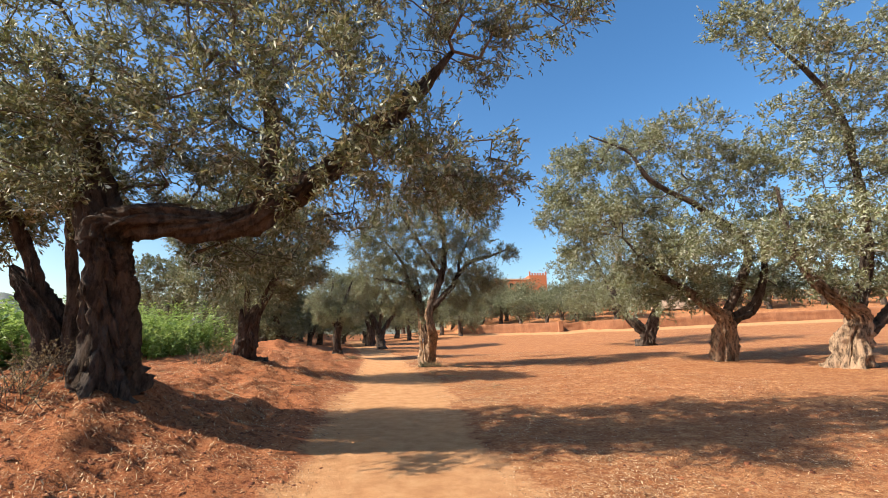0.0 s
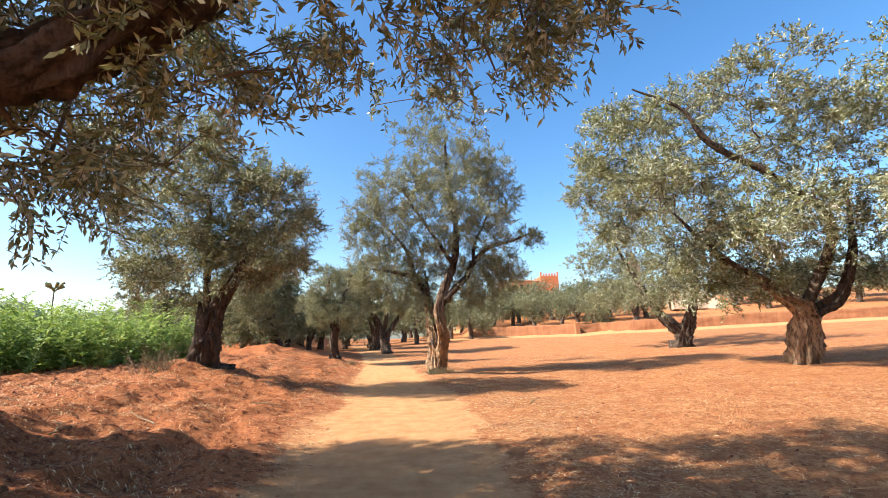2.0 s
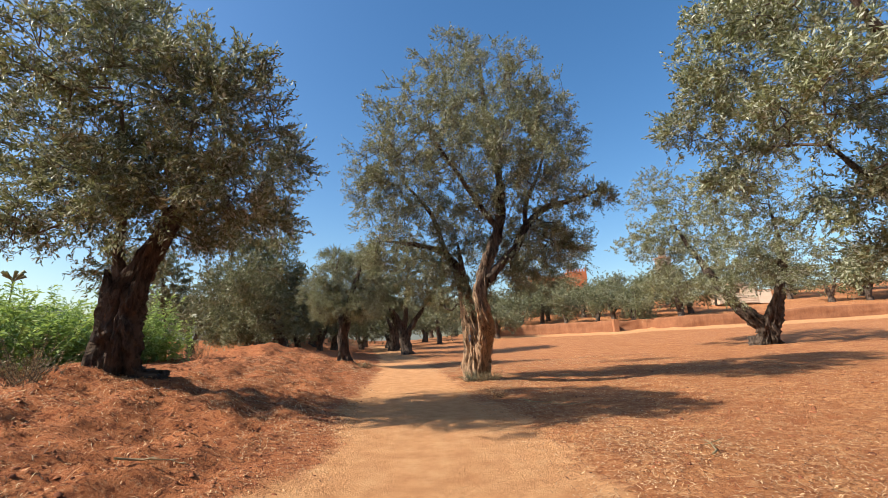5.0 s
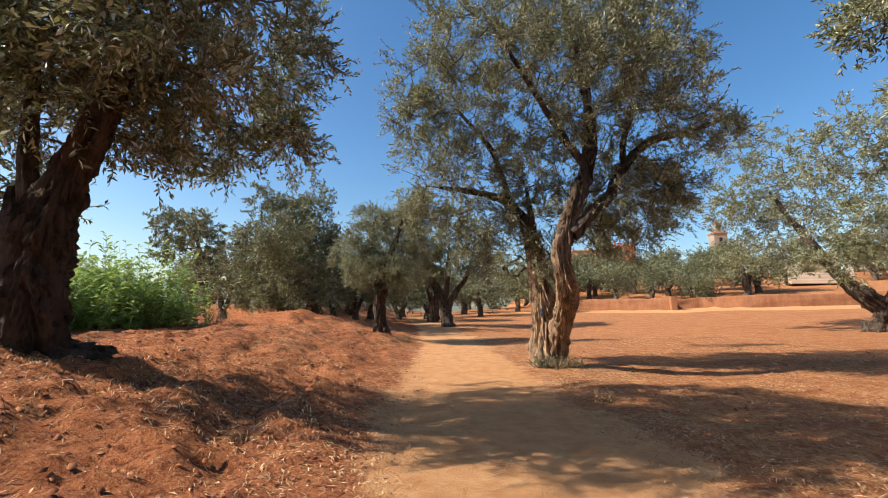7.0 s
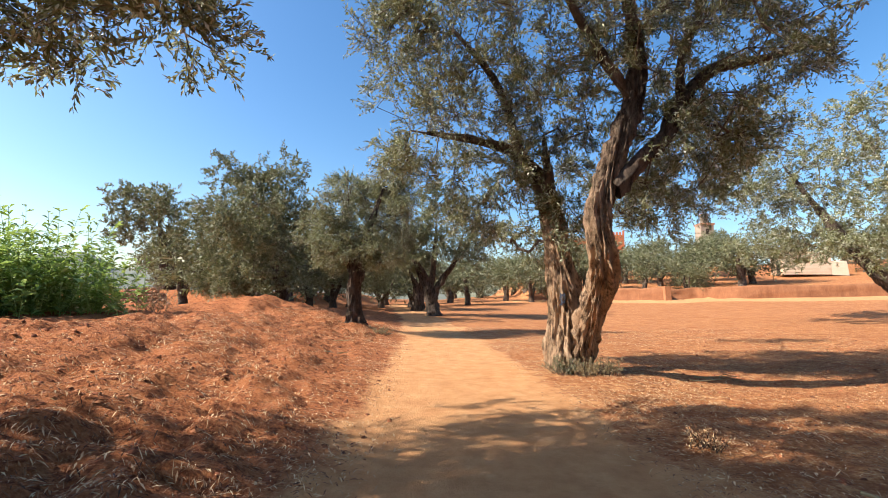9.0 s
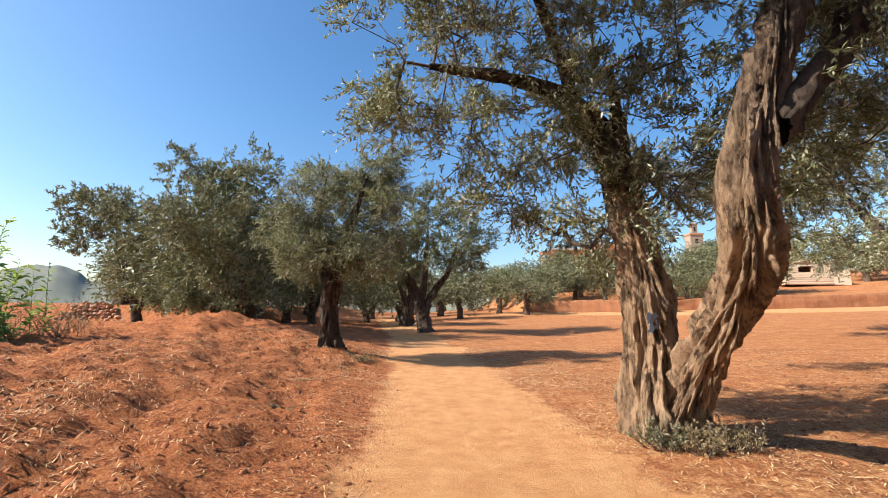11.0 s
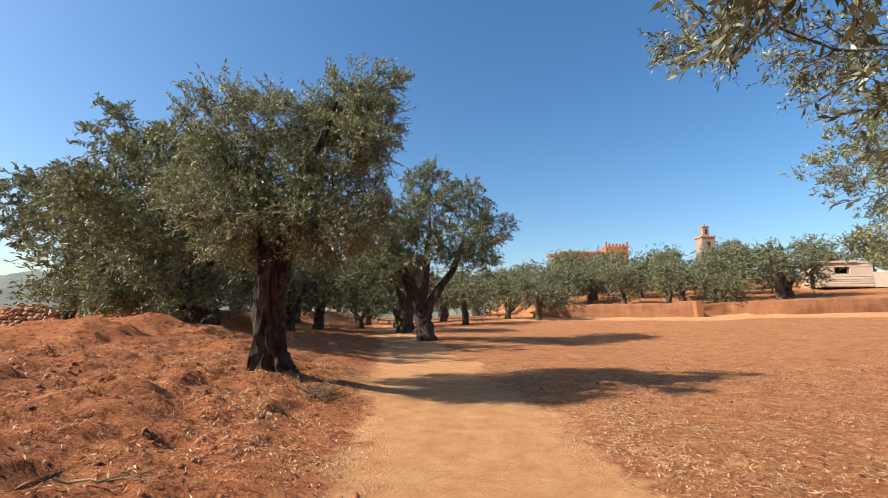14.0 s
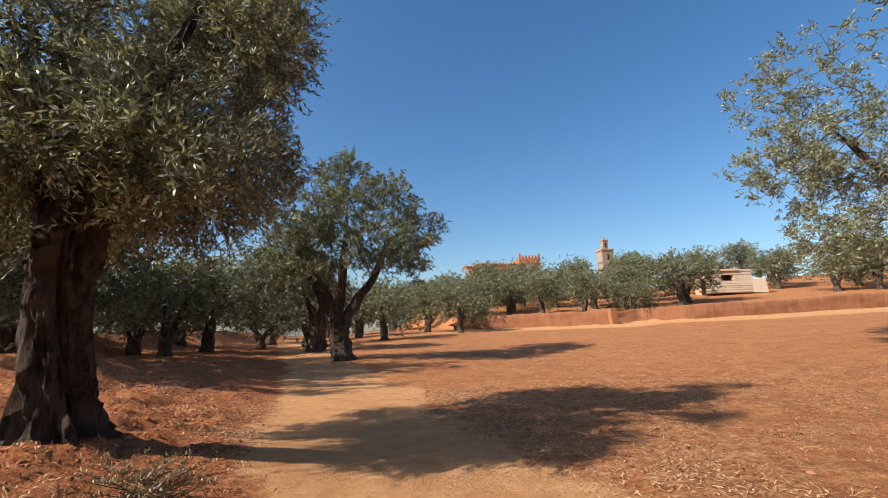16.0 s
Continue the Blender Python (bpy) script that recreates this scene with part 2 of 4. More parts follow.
def wall_y(x):
    px, py = zip(*WALL_LINE)
    return np.interp(x, px, py)


def height(x, y, rough=True):
    x, y = np.asarray(x, dtype=float), np.asarray(y, dtype=float)
    d = x - track_x(y)
    h = 0.08 + 0.6 * smoothstep(-1.1, -5.6, d) * (1 - 0.5 * smoothstep(34, 46, y))
    r = np.maximum(x - 3, 0)
    h = h + 0.04 * r / (1 + 0.0015 * r) + 0.014 * np.maximum(x - 15, 0) * (x < 400) + 0.04 * np.clip(y - 38, 0, 60) * smoothstep(-18, 4, x)
    h = h + 0.014 * np.clip(y - 40, 0, 60) * (1 - smoothstep(-18, 4, x))
    for mx, my, mh, mr in MOUNDS:
        h = h + mh * np.exp(-((x - mx) ** 2 + (y - my) ** 2) / (mr * mr))
    dw = y - wall_y(x) - 0.35
    side = smoothstep(2.5, 5.0, x)
    h = h + side * (0.75 * smoothstep(0.9, 3.2, dw) + 0.085 * np.clip(dw, 0, 45))
    # raised bank behind the shrubs
    h = h + 1.1 * smoothstep(-16, -19, x) * smoothstep(42.0, 43.4, y) * (1 - smoothstep(70, 90, y))
    if rough:
        amp = 1 - smoothstep(26, 60, np.hypot(x + 2, y - 14))
        off = smoothstep(1.1, 2.2, np.abs(d))
        left = smoothstep(-1.3, -2.6, d)
        n = LAT[0](x * 0.8, y * 0.8) * 0.12 + LAT[1](x * 2.3, y * 2.3) * 0.07 + LAT[2](x * 4.4, y * 5) * 0.1 + LAT[3](x * 8, y * 8.5) * 0.1
        rows = np.sin((x * 0.92 + y * 0.3) * 5.2 + 3 * LAT[4](x * 0.5, y * 0.5)) * 0.035
        h = h + amp * (off * n * (0.35 + 0.75 * left) + left * rows + (1 - off) * LAT[1](x * 1.7, y * 1.7) * 0.012)
        h = h - (1 - off) * 0.05 * amp
    return h


def ground_z(x, y):
    return float(height(np.array([x]), np.array([y]))[0])


def spaced(lo, hi, step, far_lo, far_hi, grow=1.13):
    mid = list(np.arange(lo, hi + 1e-6, step))
    s, a = step, lo
    before = []
    while a > far_lo:
        s = min(s * grow, 60)
        a -= s
        before.append(a)
    s, a = step, hi
    after = []
    while a < far_hi:
        s = min(s * grow, 60)
        a += s
        after.append(a)
    return np.array(before[::-1] + mid + after)


def ground():
    xs = spaced(-10.5, 7, 0.1, -1500, 1500, 1.1)
    ys = spaced(0, 32, 0.1, -600, 1800, 1.06)
    gx, gy = np.meshgrid(xs, ys)
    gz = height(gx, gy)
    nx, ny = len(xs), len(ys)
    i = np.arange(nx * ny).reshape(ny, nx)
    quads = np.stack([i[:-1, :-1], i[:-1, 1:], i[1:, 1:], i[1:, :-1]], -1).reshape(-1, 4)
    ob = mesh_part("ground", np.stack([gx, gy, gz], -1).reshape(-1, 3), quads, M_GROUND, smooth=True)
    d = (gx - track_x(gy)).ravel()
    yy, xx = gy.ravel(), gx.ravel()
    edge = 0.5 * LAT[0](gx * 0.9, gy * 0.5).ravel() + 0.35 * LAT[2](gx * 2.6, gy * 1.6).ravel()
    trod = (1 - smoothstep(0.75, 1.65, np.abs(d - 0.02) + edge)) * (1 - smoothstep(60, 75, yy))
    # pale cart road below the terrace wall
    dw = wall_y(xx) - yy
    trod = np.maximum(trod, smoothstep(0.5, 1.5, dw) * (1 - smoothstep(5, 8, dw)) * smoothstep(-2, 4, xx))
    straw = smoothstep(0.8, 2.0, d) + 0.35 * smoothstep(30, 60, yy)
    for name, v in (("trodden", trod), ("straw", np.clip(straw, 0, 1))):
        a = ob.data.attributes.new(name, "FLOAT", "POINT")
        a.data.foreach_set("value", v.astype(np.float32))
    tagged(ob, "red earth ground with a trodden dusty track and dry straw", "ground", kind="structure")


ground()


# ---- trees ----
def spline(points, steps):
    p = np.array(points, dtype=float)
    q = np.vstack([2 * p[0] - p[1], p, 2 * p[-1] - p[-2]])
    out = []
    for i in range(1, len(q) - 2):
        for u in np.linspace(0, 1, steps, endpoint=False):
            a, b, c, d = q[i - 1], q[i], q[i + 1], q[i + 2]
            out.append(0.5 * (2 * b + (c - a) * u + (2 * a - 5 * b + 4 * c - d) * u * u + (3 * b - a - 3 * c + d) * u ** 3))
    out.append(p[-1])
    out = np.array(out)
    out[:, 3] = np.maximum(out[:, 3], 0.012)
    return out


def frames(dirs):
    ref = np.where(np.abs(dirs[:, 2:3]) < 0.9, np.array([[0, 0, 1.0]]), np.array([[1.0, 0, 0]]))
    u = np.cross(dirs, ref)
    u /= np.linalg.norm(u, axis=1, keepdims=True) + 1e-9
    return u, np.cross(dirs, u)


def gnarled(points, sides, seed, gnarl=0.2, flare=False):
    """A ridged, knotted stem along a smooth line."""
    n = len(points)
    c, r = points[:, :3], points[:, 3]
    dirs = np.gradient(c, axis=0)
    dirs /= np.linalg.norm(dirs, axis=1, keepdims=True) + 1e-9
    # carry one frame up the stem so that it does not twist
    u = np.zeros((n, 3))
    u[0] = np.cross(dirs[0], [0.3, 1, 0.1])
    for i in range(n):
        prev = u[i - 1] if i else u[0]
        w = prev - dirs[i] * (prev @ dirs[i])
        u[i] = w / (np.linalg.norm(w) + 1e-9)
    v = np.cross(dirs, u)
    a = np.linspace(0, 2 * np.pi, sides, endpoint=False)[None, :]
    run = np.concatenate([[0], np.cumsum(np.linalg.norm(np.diff(c, axis=0), axis=1))])[:, None]
    lat, lat2 = Lattice(seed), Lattice(seed + 50)
    twist = a + run * 0.5

    def ring_noise(f, g, l):
        return 0.5 * (l(np.cos(twist) * f + 40 + run * g, np.sin(twist) * f + 40 - run * g * 0.6) + l(np.sin(twist) * f + 90, np.cos(twist) * f + 70 + run * g))
    k = 1 + gnarl * (2.2 * ring_noise(1.2, 0.8, lat) + 1.6 * ring_noise(3.0, 1.5, lat2) + 1.8 * ring_noise(6.5, 3.0, lat) + 1.7 * ring_noise(9.5, 5.0, lat2) + 1.2 * ring_noise(16.0, 9.0, lat))
    k = k - 0.22 * np.exp(-(ring_noise(4.0, 0.9, lat2) / 0.05) ** 2) - 0.14 * np.exp(-(ring_noise(7.5, 2.2, lat) / 0.05) ** 2)
    if flare:
        low = np.exp(-run / 0.45)
        k = k + low * (0.32 * np.cos(3 * a + seed) + 0.24 * np.cos(5 * a + 2 * seed) + 0.1) * 0.55
    rr = r[:, None] * k
    p = c[:, None, :] + rr[..., None] * (np.cos(a)[..., None] * u[:, None, :] + np.sin(a)[..., None] * v[:, None, :])
    i = np.arange(n * sides).reshape(n, sides)
    j = np.roll(i, -1, axis=1)
    quads = np.stack([i[:-1], j[:-1], j[1:], i[1:]], -1).reshape(-1, 4)
    top = len(i.ravel())
    verts = np.vstack([p.reshape(-1, 3), c[-1:] + dirs[-1:] * r[-1] * 0.5])
    cap = np.stack([i[-1], j[-1], np.full(sides, top), np.full(sides, top)], -1)
    return verts, quads, cap


def stem_part(name, pts, sides, seed, mat, parent, gnarl, flare, label=""):
    v, q, cap = gnarled(pts, sides, seed, gnarl, flare)
    me = bpy.data.meshes.new(name)
    me.from_pydata(v.tolist(), [], q.tolist() + [c[:3] for c in cap.tolist()])
    me.polygons.foreach_set("use_smooth", np.ones(len(me.polygons), dtype=bool))
    me.materials.append(mat)
    ob = new(name, me)
    ob.parent = parent
    ob.matrix_parent_inverse = parent.matrix_basis.inverted()
    if label:
        ob["label"] = label
    return ob


def tubes(a, b, ra, rb, sides):
    """Separate tapering tubes from points a to points b."""
    d = b - a
    u, v = frames(d / (np.linalg.norm(d, axis=1, keepdims=True) + 1e-9))
    t = np.linspace(0, 2 * np.pi, sides, endpoint=False)
    ring = np.cos(t)[None, :, None] * u[:, None, :] + np.sin(t)[None, :, None] * v[:, None, :]
    lo, hi = a[:, None, :] + ring * ra[:, None, None], b[:, None, :] + ring * rb[:, None, None]
    n = len(a)
    verts = np.concatenate([lo, hi], axis=1).reshape(-1, 3)
    base = (np.arange(n) * 2 * sides)[:, None]
    k = np.arange(sides)[None, :]
    k2 = (k + 1) % sides
    quads = np.stack([base + k, base + k2, base + sides + k2, base + sides + k], -1).reshape(-1, 4)
    return verts, quads


def unit(v):
    return v / (np.linalg.norm(v, axis=-1, keepdims=True) + 1e-9)


def sprays(rng, centres, outward, leaves, leaf, spread=0.37, droop=0.3, size=(0.088, 0.027)):
    """Leafy twigs round each centre: leaf quads and twig lines."""
    n = len(centres)
    per = max(8, int(leaves / n))
    tw = max(3, int(per / 16))
    lv = max(3, per // tw)
    L = rng.uniform(0.55, 1.25, (n, tw, 1)) * spread * (0.8 + 0.2 * leaf)
    lead = unit(outward * 0.7 + rng.normal(0, 0.5, (n, 3)) + np.array([0, 0, 0.3]))
    di = unit(lead[:, None, :] + rng.normal(0, 0.45, (n, tw, 3)))
    start = centres[:, None, :] + rng.normal(0, 0.09 * leaf, (n, tw, 3))
    end = start + di * L + np.array([0, 0, -1.0]) * L * droop * rng.uniform(0, 1.0, (n, tw, 1))
    s = (np.arange(lv) + rng.uniform(0, 1, (n, tw, lv)))[..., None] / lv
    pos = start[:, :, None, :] * (1 - s) + end[:, :, None, :] * s
    axis = unit(end - start)[:, :, None, :]
    ld = unit(axis * 0.75 + rng.normal(0, 0.55, (n, tw, lv, 3)))
    sz = rng.uniform(0.7, 1.25, (n, tw, lv, 1)) * leaf
    wd = unit(np.cross(ld, rng.normal(0, 1, (n, tw, lv, 3)) + np.array([0, 0, 0.8])))
    ln, w = size[0] * sz, size[1] * sz * 0.5
    p0 = pos
    p2 = pos + ld * ln
    m = pos + ld * ln * 0.5
    up = np.cross(wd, ld) * w * 0.5
    quad = np.stack([p0, m + wd * w + up, p2, m - wd * w + up], -2).reshape(-1, 3)
    idx = np.arange(len(quad)).reshape(-1, 4)
    return quad, idx, start.reshape(-1, 3), end.reshape(-1, 3)


def branches(rng, stem_nodes, targets, tip=0.007):
    """Grow boughs from the stems to each target; returns segments with radii."""
    pos = [np.array(p[:3]) for p in stem_nodes]
    parent = [-1] * len(pos)
    nearest = np.min(np.linalg.norm(targets[:, None, :] - np.array(pos)[None], axis=2), axis=1)
    arr = np.zeros((len(pos) + len(targets) * 12, 3))
    arr[:len(pos)] = pos
    count = len(pos)
    parents = list(parent)
    for k in np.argsort(nearest):
        t = targets[k]
        dist = np.linalg.norm(arr[:count] - t, axis=1)
        cost = dist + 0.25 * np.maximum(arr[:count, 2] - t[2], 0)
        j = int(np.argmin(cost))
        gap = dist[j]
        steps = int(np.clip(gap / 0.3, 1, 11))
        a = arr[j].copy()
        side = rng.normal(0, 0.09 * gap, 3) + np.array([0, 0, 0.1 * gap])
        prev = j
        for s in range(1, steps + 1):
            f = s / steps
            p = a * (1 - f) + t * f + side * math.sin(math.pi * f) + (rng.normal(0, 0.025, 3) if s < steps else 0)
            arr[count] = p
            parents.append(prev)
            prev = count
            count += 1
    area = np.zeros(count)
    has = np.zeros(count, dtype=bool)
    base = len(pos)
    for i in range(count - 1, base - 1, -1):
        if not has[i]:
            area[i] = tip ** 2.3
        p = parents[i]
        area[p] += area[i]
        has[p] = True
    rad = area ** (1 / 2.3)
    ids = np.arange(base, count)
    par = np.array([parents[i] for i in ids])
    rp = np.where(par < base, rad[ids] * 1.15, rad[par])
    return arr[par], arr[ids], np.minimum(rp, rad[ids] * 1.6), rad[ids]


def crown_targets(rng, blobs, count):
    b = np.array(blobs)
    vol = (b[:, 3] * b[:, 4] * b[:, 5]) ** 0.62
    pick = rng.choice(len(b), count, p=vol / vol.sum())
    d = unit(rng.normal(0, 1, (count, 3)))
    r = rng.uniform(0, 1, (count, 1)) ** 0.42 * rng.uniform(0.85, 1.12, (count, 1))
    return b[pick, :3] + d * r * b[pick, 3:], unit(d * np.array([1, 1, 0.8]) + 0.4 * unit(b[pick, :3] - b[:, :3].mean(axis=0)))


def olive(label, seed, stems, blobs, clusters, leaves, leaf=1.0, pale=False, group="olive grove"):
    rng = np.random.RandomState(seed)
    x, y = stems[0][0][:2]
    z = ground_z(x, y)
    tree = thing("olive_tree", (x, y, z), label, "olive tree", group)
    lift = z - stems[0][0][2]
    nodes = []
    fine = 1 if leaf <= 1.65 else 0
    for k, line in enumerate(stems):
        pts = [list(p) for p in line]
        if k == 0 or pts[0][2] < z + 0.6:
            pts[0][2] += min(lift, 0.6) - 0.22
        pts[-1][3] = min(pts[-1][3], 0.03)
        pts = spline(pts, (24 if pale and leaf < 1 else 12) if fine else 5)
        thick = pts[0, 3] > 0.22
        sides, gnarl = ((110 if pale and leaf < 1 else 60) if thick else 22) if fine else 12, 0.42 if thick else 0.3
        name = "trunk" if k == 0 else "limb"
        # higher limbs of pale trees take the dark bark, standing in for crown shade
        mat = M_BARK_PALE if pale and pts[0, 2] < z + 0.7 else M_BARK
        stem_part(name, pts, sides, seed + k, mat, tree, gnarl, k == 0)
        top = pts[pts[:, 2] > z + 1.5] if len(pts[pts[:, 2] > z + 1.5]) > 2 else pts[-3:]
        nodes += [p for p in top[len(top) // 4:]]
    t, out = crown_targets(rng, blobs, clusters)
    t[:, 2] = np.maximum(t[:, 2], z + 1.0)
    a, b, ra, rb = branches(rng, nodes, t, 0.006 * (1 + 0.3 * (leaf - 1)))
    v, q = tubes(a, b, ra, rb, 6 if fine else 4)
    tagged(mesh_part("bough_network", v, q, M_TWIG, tree, smooth=True), kind="stuff")
    quad, idx, s, e = sprays(rng, t, out, leaves, leaf)
    if leaf <= 1.2:
        v, q = tubes(s, e, np.full(len(s), 0.0035), np.full(len(s), 0.0015), 3)
        tagged(mesh_part("twig_network", v, q, M_TWIG, tree), kind="stuff")
    tagged(mesh_part("crown", quad, idx, M_LEAF if fine else M_LEAF_FAR, tree), kind="stuff")
    return tree


olive("large old olive with dark trunk and limb arching over track", 11,
    stems=[
        [(-4.58, 6.28, 0.86, 0.44), (-4.59, 6.14, 1.61, 0.29), (-4.61, 5.97, 2.52, 0.27), (-4.57, 5.86, 3.09, 0.28), (-4.11, 5.82, 3.24, 0.22), (-2.84, 5.91, 3.22, 0.19), (-1.77, 5.89, 3.8, 0.16), (-0.66, 5.79, 4.76, 0.13), (0.15, 5.71, 5.69, 0.08)],
        [(-4.65, 5.88, 2.98, 0.26), (-4.88, 5.8, 3.92, 0.18), (-5.36, 5.82, 4.95, 0.13), (-6.02, 5.82, 6.05, 0.08)],
        [(-2.45, 5.86, 3.45, 0.13), (-2.41, 5.72, 4.73, 0.1), (-2.84, 5.61, 5.89, 0.06)]],
    blobs=[
        (-5.45, 6.28, 4.75, 1.64, 1.86, 1.12),
        (-5.5, 5.17, 5.07, 1.1, 1.43, 1.02),
        (-3.04, 5.73, 4.73, 1.35, 1.56, 0.96),
        (-1.11, 4.85, 4.41, 1.02, 1.15, 0.68),
        (-0.18, 5.88, 4.28, 0.89, 0.93, 0.49),
        (-1.81, 5.49, 3.72, 0.89, 0.85, 0.37),
        (0.66, 5.77, 5.84, 0.92, 0.96, 0.5),
        (1.52, 5.76, 6.39, 0.76, 0.74, 0.34),
        (0.79, 5.96, 3.8, 0.4, 0.49, 0.32),
        (-3.88, 6.69, 3.98, 1.08, 1.09, 0.54),
        (-0.7, 4.87, 3.84, 0.74, 0.77, 0.4),
        (-4.08, 5.86, 6.27, 1.87, 1.83, 0.85)] + [
        (-1.16, 5.61, 6.27, 1.64, 1.55, 0.66),
        (-4.77, 5.38, 7.75, 2.47, 2.33, 0.99),
        (-4.92, 5.37, 3.53, 0.79, 0.83, 0.43),
        (-2.31, 4.8, 5.29, 1.04, 1.17, 0.69),
        (-1.32, 5.32, 7.8, 2.3, 2.16, 0.9),
        (-3.33, 6.45, 2.82, 0.33, 0.55, 0.49),
        (-2.23, 6.23, 3.43, 0.68, 0.65, 0.28),
        (-1.39, 6.35, 3.31, 0.37, 0.39, 0.21),
        (-0.47, 6.18, 3.67, 0.64, 0.54, 0.16),
        (0.38, 6.28, 3.73, 0.45, 0.43, 0.18),
        (-3.4, 7.9, 4.25, 0.9, 0.7, 0.75), (-4.3, 8.3, 3.6, 0.5, 0.5, 0.6), (-2.4, 7.6, 4.6, 0.7, 0.5, 0.4),
        (-0.9, 7.5, 4.2, 0.5, 0.4, 0.25), (0.0, 7.5, 4.25, 0.5, 0.4, 0.25), (0.8, 7.4, 4.35, 0.4, 0.4, 0.25),
        (-1.1, 8.6, 4.45, 0.4, 0.35, 0.2), (-0.2, 8.6, 4.45, 0.4, 0.35, 0.2), (-3.2, 6.6, 2.9, 0.6, 0.5, 0.4), (-2.5, 6.5, 3.0, 0.5, 0.5, 0.35)],
    clusters=920, leaves=130000, leaf=0.92)

olive("leaning dark olive tree with split stems on the bank", 12,
    stems=[
        [(-6.32, 7.5, 1.02, 0.34), (-6.36, 7.37, 1.7, 0.24), (-6.68, 7.25, 2.34, 0.2), (-7.05, 7.17, 2.8, 0.16)],
        [(-6.5, 7.32, 1.97, 0.13), (-6.68, 7.16, 2.79, 0.1), (-7.04, 7.01, 3.61, 0.08), (-7.41, 6.93, 4.07, 0.05)],
        [(-6.08, 7.43, 1.34, 0.12), (-6.03, 7.24, 2.33, 0.09), (-6.07, 7.04, 3.42, 0.07), (-6.02, 6.9, 4.15, 0.05)]],
    blobs=[
        (-7.37, 7.45, 4.25, 0.89, 1.07, 0.7),
        (-7.23, 6.31, 4.58, 1.03, 1.39, 1.03),
        (-6.05, 6.95, 4.07, 0.56, 0.88, 0.74),
        (-8.01, 6.9, 3.59, 1.09, 1.23, 0.73),
        (-7.63, 7.33, 5.26, 0.9, 1.08, 0.7)],
    clusters=200, leaves=32000, leaf=1.25)

olive("old olive tree with swollen dark trunk on an earth mound", 13,
    stems=[
        [(-6.71, 15.66, 0.52, 0.6), (-6.73, 15.59, 0.95, 0.36), (-6.61, 15.42, 1.55, 0.32), (-6.54, 15.37, 1.96, 0.27), (-6.24, 15.31, 2.66, 0.17), (-5.82, 15.26, 3.37, 0.13), (-5.41, 15.21, 4.14, 0.07)],
        [(-6.63, 15.42, 1.55, 0.22), (-6.77, 15.33, 2.01, 0.13), (-6.82, 15.25, 2.54, 0.11)],
        [(-6.48, 15.38, 1.96, 0.14), (-6.65, 15.25, 2.72, 0.09), (-6.58, 15.09, 3.89, 0.06), (-6.69, 14.95, 4.82, 0.04)]],
    blobs=[
        (-7.41, 15.33, 7.3, 1.08, 1.16, 0.63),
        (-6.91, 13.76, 5.29, 1.02, 1.06, 0.56),
        (-6.21, 14.9, 5.79, 1.4, 1.58, 0.94),
        (-4.73, 14.64, 5.12, 0.95, 1.2, 0.84),
        (-8.59, 15.71, 5.08, 1.08, 1.28, 0.82),
        (-6.32, 14.77, 4.28, 1.34, 1.47, 0.84),
        (-4.72, 14.79, 3.89, 0.99, 1.15, 0.72),
        (-8.21, 15.6, 3.87, 1.1, 1.27, 0.79),
        (-6.15, 15.19, 3.34, 1.26, 1.2, 0.51),
        (-8.89, 14.86, 6.08, 0.65, 0.62, 0.26),
        (-8.13, 14.65, 3.28, 0.54, 0.69, 0.49),
        (-5.29, 16.98, 4.69, 0.74, 1.0, 0.74)] + [
        (-6.19, 16.98, 3.87, 0.9, 0.94, 0.49),
        (-5.05, 17.11, 3.96, 0.49, 0.55, 0.33),
        (-6.11, 15.92, 4.21, 0.76, 0.94, 0.62),
        (-4.63, 16.98, 5.27, 0.49, 0.78, 0.66),
        (-6.62, 15.43, 4.37, 0.77, 1.0, 0.71),
        (-7.01, 15.63, 2.59, 0.32, 0.43, 0.32),
        (-6.5, 17.85, 3.64, 0.62, 0.65, 0.34),
        (-5.15, 17.95, 3.89, 0.45, 0.48, 0.25)],
    clusters=760, leaves=115000, leaf=0.98)

